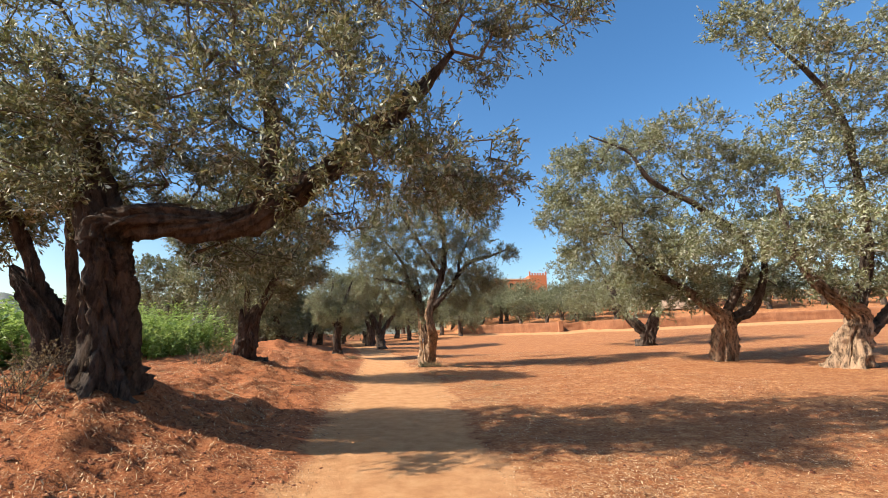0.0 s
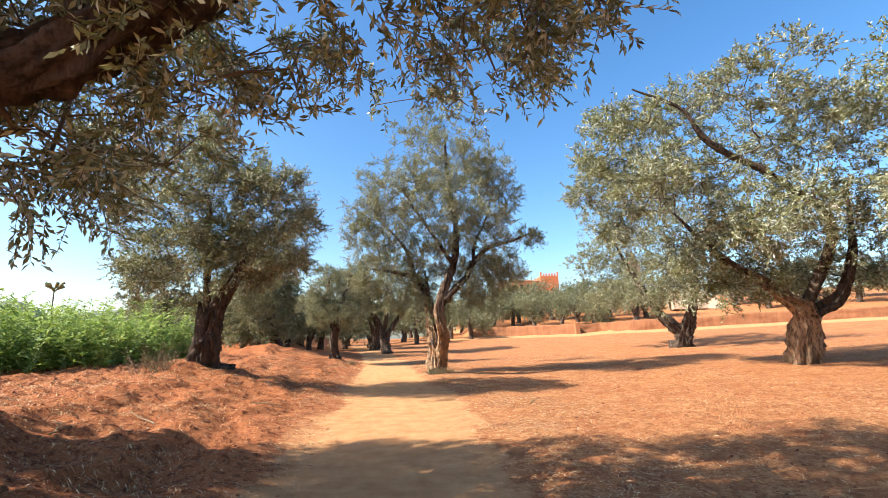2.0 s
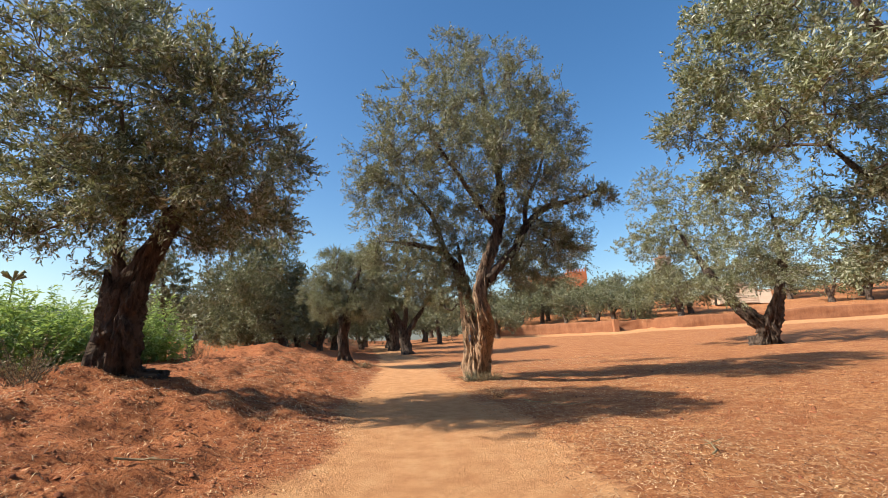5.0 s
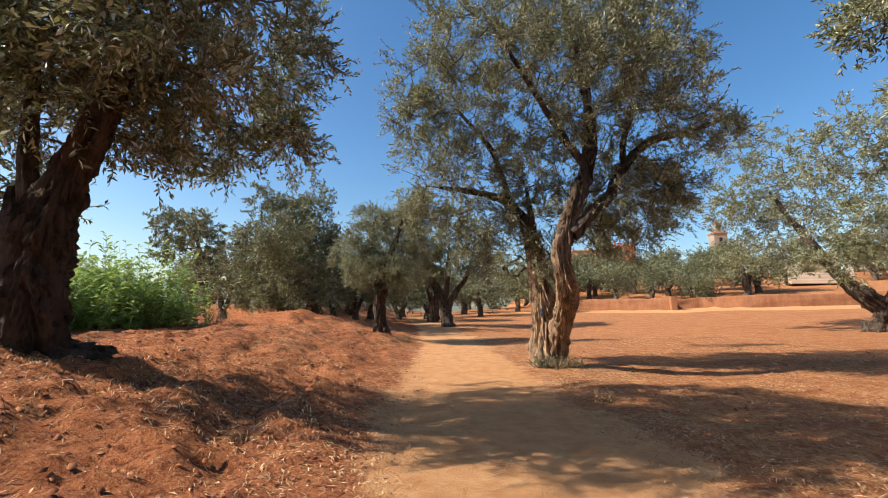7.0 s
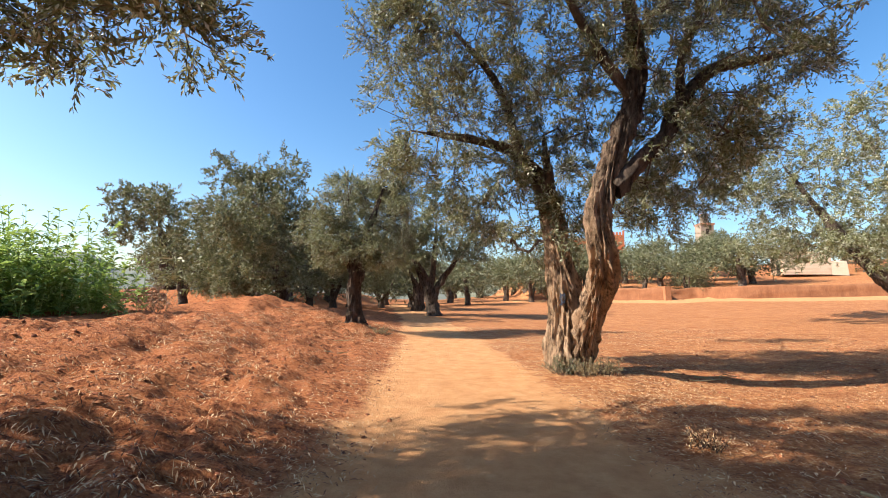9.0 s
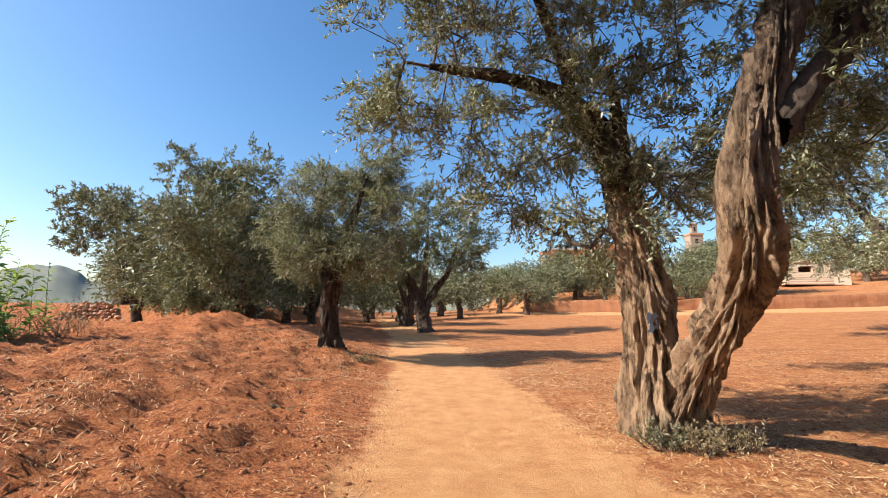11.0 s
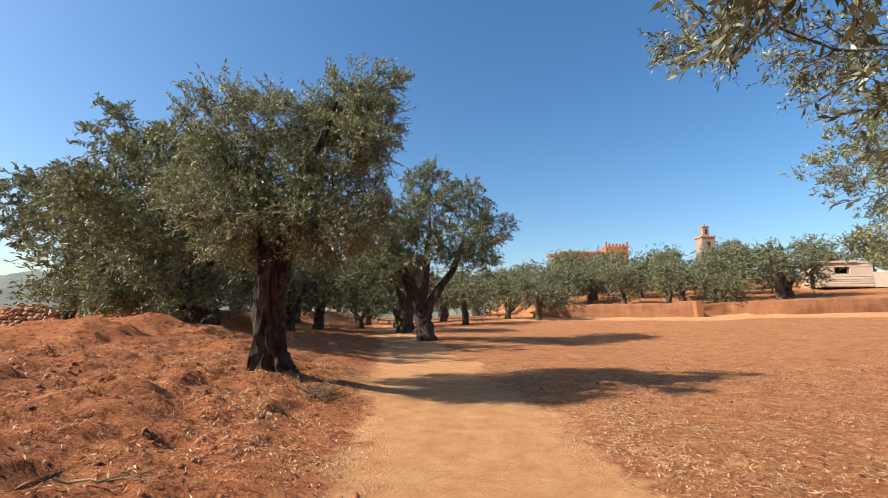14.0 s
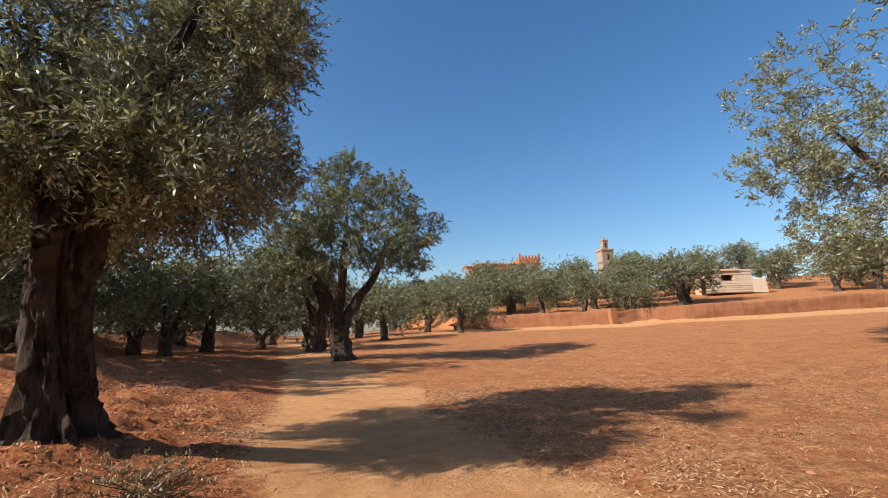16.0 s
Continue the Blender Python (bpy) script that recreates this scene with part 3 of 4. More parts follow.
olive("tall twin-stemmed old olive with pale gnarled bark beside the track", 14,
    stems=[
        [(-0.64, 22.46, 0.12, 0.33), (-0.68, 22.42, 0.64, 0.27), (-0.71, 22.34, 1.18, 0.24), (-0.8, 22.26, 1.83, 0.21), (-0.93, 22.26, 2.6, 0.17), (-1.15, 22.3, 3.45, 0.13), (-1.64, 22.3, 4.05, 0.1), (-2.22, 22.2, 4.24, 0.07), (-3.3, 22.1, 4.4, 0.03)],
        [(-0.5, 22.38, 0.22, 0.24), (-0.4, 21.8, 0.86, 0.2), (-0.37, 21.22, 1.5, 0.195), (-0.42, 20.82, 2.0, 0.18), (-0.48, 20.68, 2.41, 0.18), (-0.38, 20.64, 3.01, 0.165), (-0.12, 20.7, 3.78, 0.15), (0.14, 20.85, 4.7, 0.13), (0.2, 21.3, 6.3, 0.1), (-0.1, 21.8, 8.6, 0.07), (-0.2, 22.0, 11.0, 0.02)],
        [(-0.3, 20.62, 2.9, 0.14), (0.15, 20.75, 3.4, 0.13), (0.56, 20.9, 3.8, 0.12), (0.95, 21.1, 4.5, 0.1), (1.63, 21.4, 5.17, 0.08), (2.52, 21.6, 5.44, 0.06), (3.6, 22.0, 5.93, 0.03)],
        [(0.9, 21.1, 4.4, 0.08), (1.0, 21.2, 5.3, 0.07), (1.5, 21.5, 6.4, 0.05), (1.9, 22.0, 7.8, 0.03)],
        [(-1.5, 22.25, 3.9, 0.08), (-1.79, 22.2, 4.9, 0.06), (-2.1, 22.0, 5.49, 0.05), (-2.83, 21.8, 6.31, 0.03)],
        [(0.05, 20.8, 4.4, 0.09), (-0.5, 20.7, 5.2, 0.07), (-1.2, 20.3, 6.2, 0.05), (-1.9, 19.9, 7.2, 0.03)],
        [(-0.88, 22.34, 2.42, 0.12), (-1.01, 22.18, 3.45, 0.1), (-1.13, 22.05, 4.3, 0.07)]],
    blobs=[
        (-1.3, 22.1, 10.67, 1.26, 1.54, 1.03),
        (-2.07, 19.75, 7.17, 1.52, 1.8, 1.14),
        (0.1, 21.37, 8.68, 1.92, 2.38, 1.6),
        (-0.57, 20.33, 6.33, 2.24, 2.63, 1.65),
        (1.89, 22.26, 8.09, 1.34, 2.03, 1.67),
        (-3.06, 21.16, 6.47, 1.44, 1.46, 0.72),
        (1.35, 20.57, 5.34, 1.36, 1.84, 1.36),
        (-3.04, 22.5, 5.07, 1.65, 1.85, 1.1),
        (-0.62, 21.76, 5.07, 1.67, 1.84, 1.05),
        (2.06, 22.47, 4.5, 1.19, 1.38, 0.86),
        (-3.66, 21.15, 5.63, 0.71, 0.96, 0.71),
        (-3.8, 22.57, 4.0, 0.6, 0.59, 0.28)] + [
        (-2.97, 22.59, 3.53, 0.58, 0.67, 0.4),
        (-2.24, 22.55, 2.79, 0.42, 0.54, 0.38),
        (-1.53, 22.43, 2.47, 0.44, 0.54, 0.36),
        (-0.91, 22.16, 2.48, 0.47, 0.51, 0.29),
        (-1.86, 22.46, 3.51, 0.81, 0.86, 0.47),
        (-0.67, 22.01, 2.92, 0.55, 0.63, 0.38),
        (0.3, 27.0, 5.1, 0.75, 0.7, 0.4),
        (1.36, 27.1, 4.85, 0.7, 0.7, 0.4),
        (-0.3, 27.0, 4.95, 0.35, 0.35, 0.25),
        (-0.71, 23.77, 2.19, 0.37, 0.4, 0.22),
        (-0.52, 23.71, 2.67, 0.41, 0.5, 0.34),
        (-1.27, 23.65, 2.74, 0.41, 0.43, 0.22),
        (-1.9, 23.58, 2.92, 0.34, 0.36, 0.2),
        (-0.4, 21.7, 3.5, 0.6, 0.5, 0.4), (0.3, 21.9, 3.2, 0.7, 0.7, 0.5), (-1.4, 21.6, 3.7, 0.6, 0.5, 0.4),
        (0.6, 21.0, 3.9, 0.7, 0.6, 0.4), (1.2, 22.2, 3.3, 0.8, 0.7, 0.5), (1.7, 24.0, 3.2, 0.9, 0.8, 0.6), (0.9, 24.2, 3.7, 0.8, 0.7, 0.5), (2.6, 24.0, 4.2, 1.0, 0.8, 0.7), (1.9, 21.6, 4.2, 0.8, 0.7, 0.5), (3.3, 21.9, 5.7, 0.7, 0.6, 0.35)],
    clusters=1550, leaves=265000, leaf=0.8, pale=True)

olive("round olive tree with dark trunk on ploughed red soil", 15,
    stems=[
        [(-6.45, 28.68, 0.22, 0.4), (-6.48, 28.6, 0.71, 0.25), (-6.51, 28.49, 1.36, 0.21), (-6.45, 28.39, 2.01, 0.21), (-6.3, 28.55, 2.74, 0.16), (-6.1, 28.8, 3.8, 0.11), (-5.75, 29.0, 5.2, 0.06)],
        [(-6.47, 28.41, 1.92, 0.13), (-6.85, 28.6, 2.65, 0.12), (-7.1, 28.9, 3.7, 0.09), (-7.0, 29.1, 5.2, 0.05)]],
    blobs=[
        (-7.38, 30.10, 5.37, 0.81, 1.03, 0.46),
        (-5.14, 29.90, 5.07, 0.44, 0.66, 0.40),
        (-6.06, 29.90, 5.06, 0.76, 1.04, 0.52),
        (-7.21, 28.16, 4.17, 0.78, 1.15, 0.64),
        (-6.50, 30.43, 4.75, 1.13, 1.63, 0.88),
        (-5.16, 28.81, 4.38, 0.46, 0.83, 0.55),
        (-7.10, 28.91, 3.16, 0.76, 1.15, 0.67),
        (-6.49, 29.51, 3.44, 1.10, 1.49, 0.75),
        (-5.37, 29.84, 3.39, 0.55, 0.91, 0.55),
        (-7.44, 29.93, 2.70, 0.98, 1.16, 0.46),
        (-7.92, 29.48, 2.87, 0.54, 0.88, 0.54),
        (-5.83, 29.47, 2.62, 0.49, 0.66, 0.34),
        (-5.35, 30.1, 6.1, 0.55, 0.55, 0.55), (-5.7, 29.4, 5.4, 0.6, 0.6, 0.45), (-6.3, 27.9, 2.95, 0.9, 0.6, 0.5), (-5.6, 28.1, 2.7, 0.7, 0.6, 0.45), (-7.2, 28.1, 2.9, 0.7, 0.6, 0.5), (-7.9, 28.9, 3.6, 0.8, 0.8, 0.7)],
    clusters=820, leaves=140000, leaf=0.78)

olive("grey-green olive tree with forked trunk beside the track", 16,
    stems=[
        [(-5.61, 43.88, 0.22, 0.55), (-5.66, 43.73, 1.14, 0.42), (-5.85, 43.56, 2.08, 0.32), (-6.66, 43.3, 3.29, 0.22), (-7.2, 43.0, 4.91, 0.12)],
        [(-5.66, 43.68, 1.41, 0.3), (-5.16, 43.54, 2.49, 0.25), (-4.2, 43.39, 3.85, 0.18), (-3.65, 43.13, 5.74, 0.1)],
        [(-5.79, 43.54, 2.22, 0.2), (-5.56, 43.21, 4.38, 0.15), (-5.42, 42.82, 6.81, 0.08)]],
    blobs=[
        (-5.71, 44.15, 8.23, 1.47, 1.68, 1.03),
        (-6.52, 41.24, 5.88, 1.52, 1.96, 1.39),
        (-3.92, 43.23, 6.9, 1.53, 1.87, 1.25),
        (-4.92, 41.94, 4.97, 2.32, 2.53, 1.42),
        (-2.54, 43.72, 5.86, 1.12, 1.42, 0.98),
        (-7.15, 42.79, 4.32, 1.48, 1.82, 1.21),
        (-3.12, 42.18, 4.22, 1.42, 1.57, 0.9),
        (-8.65, 43.39, 3.86, 1.11, 1.5, 1.11)],
    clusters=420, leaves=48000, leaf=1.7)

olive("small olive tree with two slim trunks behind the track", 17,
    stems=[
        [(-7.89, 50.44, 0.74, 0.5), (-7.78, 50.24, 1.99, 0.35), (-8.42, 49.93, 3.58, 0.2)],
        [(-7.64, 50.42, 0.92, 0.4), (-7.42, 50.24, 2.17, 0.25), (-7.16, 50.03, 3.59, 0.15)]],
    blobs=[
        (-8.95, 50.64, 4.75, 2.23, 2.63, 1.67),
        (-10.84, 49.39, 3.89, 2.13, 2.4, 1.42),
        (-7.35, 50.02, 3.95, 1.44, 1.82, 1.26),
        (-9.68, 48.77, 5.94, 1.75, 2.13, 1.4)],
    clusters=200, leaves=18000, leaf=2.4)

olive("broad dark-green olive tree on the red bank", 18,
    stems=[
        [(-13.11, 37.44, 0.16, 0.55), (-13.19, 37.22, 1.99, 0.36), (-13.46, 36.95, 4.13, 0.2), (-13.79, 36.63, 6.57, 0.08)],
        [(-13.87, 37.64, 0.44, 0.26), (-14.36, 37.38, 2.29, 0.18), (-15.47, 37.02, 4.44, 0.08)]],
    blobs=[
        (-15.27, 37.47, 7.43, 1.61, 1.96, 1.29),
        (-15.47, 35.23, 7.75, 0.88, 1.19, 0.88),
        (-13.42, 36.68, 7.85, 1.4, 1.78, 1.24),
        (-14.85, 35.88, 4.88, 2.08, 2.61, 1.79),
        (-13.17, 37.19, 5.43, 1.56, 2.53, 2.19),
        (-17.1, 36.43, 4.96, 1.38, 1.97, 1.54),
        (-13.78, 35.94, 2.52, 2.05, 2.08, 1.03),
        (-16.85, 37.39, 2.57, 1.42, 1.7, 1.1),
        (-13.2, 34.2, 3.6, 1.5, 1.3, 1.2), (-14.2, 40.6, 5.0, 1.9, 1.8, 1.6), (-12.6, 40.2, 2.8, 1.4, 1.4, 1.2),
        (-14.5, 35.5, 1.7, 1.8, 0.8, 0.7), (-11.8, 35.6, 1.6, 1.2, 0.8, 0.6), (-16.6, 36.2, 1.7, 1.4, 0.9, 0.7),
        (-12.6, 33.4, 5.5, 1.3, 1.2, 1.0), (-13.8, 32.4, 4.4, 1.1, 1.0, 0.9)],
    clusters=640, leaves=76000, leaf=1.8)

olive("far dark-green olive tree on a stone-edged bank", 19,
    stems=[
        [(-26.74, 46.12, 1.34, 0.6), (-26.84, 45.86, 3.42, 0.42), (-27.08, 45.59, 5.58, 0.22), (-27.32, 45.31, 7.74, 0.1)]],
    blobs=[
        (-29.39, 46.03, 8.35, 2.25, 2.43, 1.35),
        (-25.8, 44.21, 7.94, 1.26, 1.71, 1.26),
        (-29.54, 45.36, 6.19, 1.75, 2.07, 1.31),
        (-25.84, 44.83, 5.91, 1.7, 2.16, 1.49),
        (-25.37, 46.23, 4.79, 1.32, 1.79, 1.32)],
    clusters=220, leaves=20000, leaf=2.6)

olive("low olive tree with bent trunk in the open field", 20,
    stems=[
        [(15.96, 34.64, 0.22, 0.7), (15.97, 34.4, 1.51, 0.45), (14.9, 35.0, 2.8, 0.3), (14.3, 36.6, 5.2, 0.18), (13.4, 38.2, 8.6, 0.08)],
        [(16.1, 34.48, 1.08, 0.45), (16.54, 34.15, 2.79, 0.28), (16.99, 33.65, 5.36, 0.15), (16.35, 33.08, 8.37, 0.07)]],
    blobs=[
        (13.30, 39.11, 10.99, 2.48, 3.35, 2.11),
        (14.84, 37.00, 7.39, 4.07, 4.63, 2.37),
        (13.10, 39.39, 6.74, 1.90, 2.57, 1.61),
        (14.79, 32.21, 5.21, 2.93, 3.24, 1.88),
        (18.02, 33.74, 8.49, 2.67, 3.16, 2.00),
        (14.42, 32.43, 9.56, 2.59, 3.05, 1.94),
        (14.34, 38.36, 8.05, 3.47, 3.74, 1.77),
        (11.20, 38.35, 7.39, 1.91, 2.34, 1.33),
        (13.91, 32.81, 8.57, 2.24, 2.65, 1.68),
        (16.09, 33.56, 5.54, 2.52, 2.84, 1.68),
        (15.64, 39.07, 4.66, 2.78, 2.81, 1.18),
        (13.5, 34.3, 3.7, 1.6, 1.4, 1.0), (14.8, 34.0, 4.3, 1.5, 1.4, 1.1), (12.3, 36.0, 4.3, 1.6, 1.4, 1.1), (11.3, 37.5, 4.6, 1.5, 1.4, 1.2)],
    clusters=860, leaves=100000, leaf=1.55)

olive("spreading olive tree with pale trunk and long leaning limb", 21,
    stems=[
        [(12.23, 19.42, 0.24, 0.5), (12.21, 19.21, 1.32, 0.38), (12.14, 19.03, 2.27, 0.3), (10.8, 18.86, 3.24, 0.16), (9.44, 18.89, 4.24, 0.11), (8.05, 18.83, 5.74, 0.05)],
        [(12.26, 19.07, 2.03, 0.24), (13.48, 18.92, 2.74, 0.18), (13.98, 18.6, 4.42, 0.12), (13.75, 18.19, 6.58, 0.07)],
        [(12.21, 19.07, 2.03, 0.2), (13.25, 18.47, 5.14, 0.16), (11.31, 18.17, 6.83, 0.13), (9.12, 17.97, 8.05, 0.1), (8.15, 17.75, 9.25, 0.06), (6.44, 17.63, 9.98, 0.03)]],
    blobs=[
        (9.43, 19.93, 10.18, 1.78, 2.03, 1.23),
        (8.84, 15.07, 8.66, 1.46, 1.62, 0.94),
        (6.57, 18.24, 8.93, 1.25, 1.43, 0.87),
        (11.13, 16.2, 7.65, 1.99, 2.24, 1.33),
        (9.83, 20.67, 7.84, 2.5, 2.63, 1.39),
        (13.69, 17.98, 5.54, 2.15, 2.58, 1.67),
        (9.25, 15.8, 4.87, 1.88, 1.98, 1.05),
        (12.76, 20.37, 3.63, 2.11, 2.05, 0.93),
        (5.45, 18.1, 7.59, 1.1, 1.56, 1.22),
        (6.14, 19.2, 9.46, 0.92, 1.06, 0.66),
        (6.26, 16.57, 6.16, 1.33, 1.49, 0.89),
        (15.22, 19.05, 3.73, 1.24, 1.42, 0.87)] + [
        (6.22, 19.8, 7.57, 1.22, 1.28, 0.67),
        (5.23, 19.87, 6.74, 0.79, 0.91, 0.55),
        (6.8, 20.12, 6.13, 0.85, 1.07, 0.73),
        (6.18, 20.22, 5.3, 0.67, 0.74, 0.43),
        (10.26, 18.86, 5.28, 1.26, 1.44, 0.87),
        (8.65, 19.02, 4.23, 1.26, 1.44, 0.87),
        (10.68, 19.23, 3.57, 1.11, 1.33, 0.87),
        (9.24, 19.3, 2.98, 1.11, 1.12, 0.55)],
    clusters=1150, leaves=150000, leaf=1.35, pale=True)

olive("tall olive tree with pale flared trunk in the field", 22,
    stems=[
        [(13.43, 14.81, 0.27, 0.62), (13.53, 14.6, 1.37, 0.4), (13.66, 14.44, 2.19, 0.32), (12.51, 14.28, 3.11, 0.2), (11.59, 14.07, 4.31, 0.12), (11.04, 13.69, 6.33, 0.07)],
        [(13.62, 14.46, 2.1, 0.24), (14.0, 14.14, 3.74, 0.16), (13.83, 13.69, 6.12, 0.11), (12.91, 13.14, 9.06, 0.08), (10.69, 12.75, 11.27, 0.04)],
        [(13.99, 14.56, 1.55, 0.2), (14.93, 14.38, 2.46, 0.18), (16.05, 14.01, 4.28, 0.12), (16.44, 13.38, 7.57, 0.07)]],
    blobs=[
        (10.49, 13.15, 11.9, 1.54, 1.37, 0.48),
        (10.67, 11.16, 10.08, 1.47, 1.54, 0.82),
        (14.95, 13.16, 10.73, 2.1, 2.45, 1.53),
        (11.91, 11.95, 8.39, 1.69, 1.83, 1.02),
        (13.19, 15.02, 8.3, 1.67, 1.83, 1.04),
        (13.11, 13.31, 6.19, 2.0, 2.2, 1.27),
        (10.79, 12.24, 4.3, 1.63, 1.76, 0.98),
        (15.64, 15.11, 4.29, 1.8, 2.16, 1.4),
        (13.44, 14.27, 3.11, 1.12, 1.07, 0.47),
        (17.29, 13.76, 8.56, 2.32, 3.14, 2.32),
        (15.52, 13.1, 4.82, 1.76, 2.14, 1.41)],
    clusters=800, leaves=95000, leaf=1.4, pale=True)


# ---- far grove ----
def far_tree(seed):
    rng = np.random.RandomState(seed)
    tree = thing("olive_tree", (0, 0, 0), "far grey-green olive tree among the grove", "olive tree", "far olive grove")
    lean = rng.uniform(-0.5, 0.5)
    line = [(0, 0, -0.3, 0.34), (0.1 * lean, 0, 0.6, 0.26), (lean, 0.2, 1.6, 0.2), (lean * 1.4, 0.3, 3.0, 0.1)]
    pts = spline(line, 4)
    stem_part("trunk", pts, 9, seed, M_BARK, tree, 0.2, True)
    line2 = [(0.1 * lean, 0, 0.7, 0.2), (-lean * 0.8 - 0.3, -0.2, 1.7, 0.15), (-lean - 0.6, -0.3, 2.9, 0.08)]
    pts2 = spline(line2, 4)
    stem_part("limb", pts2, 7, seed + 1, M_BARK, tree, 0.2, False)
    blobs = []
    for k in range(9):
        a = rng.uniform(0, 6.28)
        r = rng.uniform(0.3, 1.9)
        blobs.append((r * math.cos(a), r * math.sin(a), rng.uniform(2.0, 4.6) - 0.25 * r, rng.uniform(0.8, 1.4), rng.uniform(0.8, 1.4), rng.uniform(0.6, 1.0)))
    t, out = crown_targets(rng, blobs, 230)
    a, b, ra, rb = branches(rng, [p for p in np.vstack([pts[4:], pts2[3:]])], t, 0.009)
    v, q = tubes(a, b, ra, rb, 3)
    tagged(mesh_part("bough_network", v, q, M_TWIG, tree), kind="stuff")
    quad, idx, _, _ = sprays(rng, t, out, 4600, 3.1)
    tagged(mesh_part("crown", quad, idx, M_LEAF_FAR, tree), kind="stuff")
    return tree


def far_grove():
    rng = random.Random(4)
    kinds = [far_tree(200 + 7 * k) for k in range(5)]
    spots = [
        # behind the track
        (-15.5, 39.5, 1.3), (-19.0, 44.0, 1.25), (-13.0, 49.0, 1.0), (-17.0, 55.0, 1.15), (-23.0, 52.0, 1.2), (-9.5, 58.0, 1.0), (-4.0, 60.0, 1.0),
        (-14.0, 66.0, 1.2), (-6.5, 70.0, 1.1), (0.5, 71.0, 1.0), (3.2, 66.5, 1.0), (-21.0, 68.0, 1.2), (-30.0, 63.0, 1.3), (-28.0, 74.0, 1.3), (-11.0, 80.0, 1.3),
        (-18.5, 86.0, 1.3), (-3.0, 86.0, 1.3), (4.0, 82.0, 1.2), (-36.0, 80.0, 1.3), (-26.0, 95.0, 1.3), (-9.0, 98.0, 1.4),
        # on the terrace
        (7.0, 73.5, 1.0), (10.5, 75.5, 1.05), (13.0, 71.0, 0.95), (16.5, 68.2, 1.0), (20.5, 74.0, 1.05), (23.0, 70.0, 1.0), (27.0, 67.5, 1.15),
        (29.5, 70.0, 1.1), (29.0, 81.0, 1.1), (24.0, 86.0, 1.2), (15.0, 84.0, 1.2), (36.0, 90.0, 1.1), (46.5, 68.0, 1.15), (49.5, 66.0, 1.1), (53.0, 71.0, 1.25),
        (58.0, 66.0, 1.2), (64.0, 72.0, 1.3), (45.0, 86.0, 1.2), (55.0, 90.0, 1.3), (70.0, 64.0, 1.3), (9.0, 90.0, 1.3), (28.0, 97.0, 1.3), (18.0, 100.0, 1.4), (40.0, 100.0, 1.4),
        (5.5, 78.0, 1.1), (12.0, 79.0, 1.1), (17.5, 78.5, 1.1), (21.0, 67.5, 0.9), (26.0, 75.0, 1.1), (29.0, 86.0, 1.2), (20.0, 91.0, 1.2), (47.0, 76.0, 1.2), (51.0, 81.0, 1.2), (60.0, 78.0, 1.3), (13.5, 95.0, 1.3), (62.0, 61.0, 1.2),
        # dense rows that close the grove
        (-17.5, 41.5, 0.8), (-20.5, 39.5, 0.7), (-12.5, 43.5, 0.75), (-11.5, 53.5, 0.9), (-16.0, 48.0, 0.9), (-23.5, 47.0, 0.8), (-33.0, 55.0, 1.1), (-40.0, 62.0, 1.2), (-22.0, 60.0, 1.1),
        (-46.0, 74.0, 1.4), (-34.0, 92.0, 1.5), (-45.0, 96.0, 1.5), (-16.0, 104.0, 1.5), (-3.0, 101.0, 1.5), (-26.0, 112.0, 1.6), (-9.0, 114.0, 1.6), (3.0, 95.0, 1.4), (-55.0, 88.0, 1.5)]
    poses = []
    for x, y, s in spots:
        size = s * (1.05 if x > 5 else 1.08) * rng.uniform(0.92, 1.08)
        poses.append(Matrix.Translation((x, y, ground_z(x, y))) @ Matrix.Rotation(rng.uniform(0, 6.28), 4, "Z") @ Matrix.Diagonal((size * 1.15, size * 1.15, size * 0.92, 1)))
    for k in range(5, len(poses)):
        copy_thing(kinds[k % 5], poses[k])
    for k in range(5):
        kinds[k].matrix_basis = poses[k]


far_grove()


# ---- green shrubs along the ditch ----
def shrub(seed, x, y, tall, wide, count):
    rng = np.random.RandomState(seed)
    z = ground_z(x, y)
    bush = thing("shrub", (x, y, z), "tall bright green leafy shrub along the field edge", "shrub", "row of shrubs")
    n = count
    foot = np.stack([x + rng.normal(0, wide * 0.45, n), y + rng.normal(0, wide * 0.45, n)], 1)
    fz = height(foot[:, 0], foot[:, 1])
    base = np.column_stack([foot, fz - 0.05])
    top = base + np.column_stack([rng.normal(0, 0.45, n), rng.normal(0, 0.45, n), tall * rng.uniform(0.45, 1.15, n)])
    v, q = tubes(base, top, np.full(n, 0.012), np.full(n, 0.004), 4)
    tagged(mesh_part("stem_mass", v, q, M_REED, bush), kind="stuff")
    per = 36
    s = rng.uniform(0.08, 1.0, (n, per, 1))
    pos = base[:, None, :] * (1 - s) + top[:, None, :] * s
    ang = rng.uniform(0, 6.28, (n, per))
    ld = unit(np.stack([np.cos(ang), np.sin(ang), rng.uniform(0.1, 1.3, (n, per))], -1))
    ln = rng.uniform(0.14, 0.3, (n, per, 1))
    wd = unit(np.cross(ld, np.array([0, 0, 1.0])) + rng.normal(0, 0.25, (n, per, 3))) * ln * 0.15
    mid = pos + ld * ln * 0.5
    tip = pos + ld * ln + np.array([0, 0, -0.3]) * ln
    quad = np.stack([pos, mid + wd, tip, mid - wd], -2).reshape(-1, 3)
    tagged(mesh_part("foliage", quad, np.arange(len(quad)).reshape(-1, 4), M_REED, bush), kind="stuff")


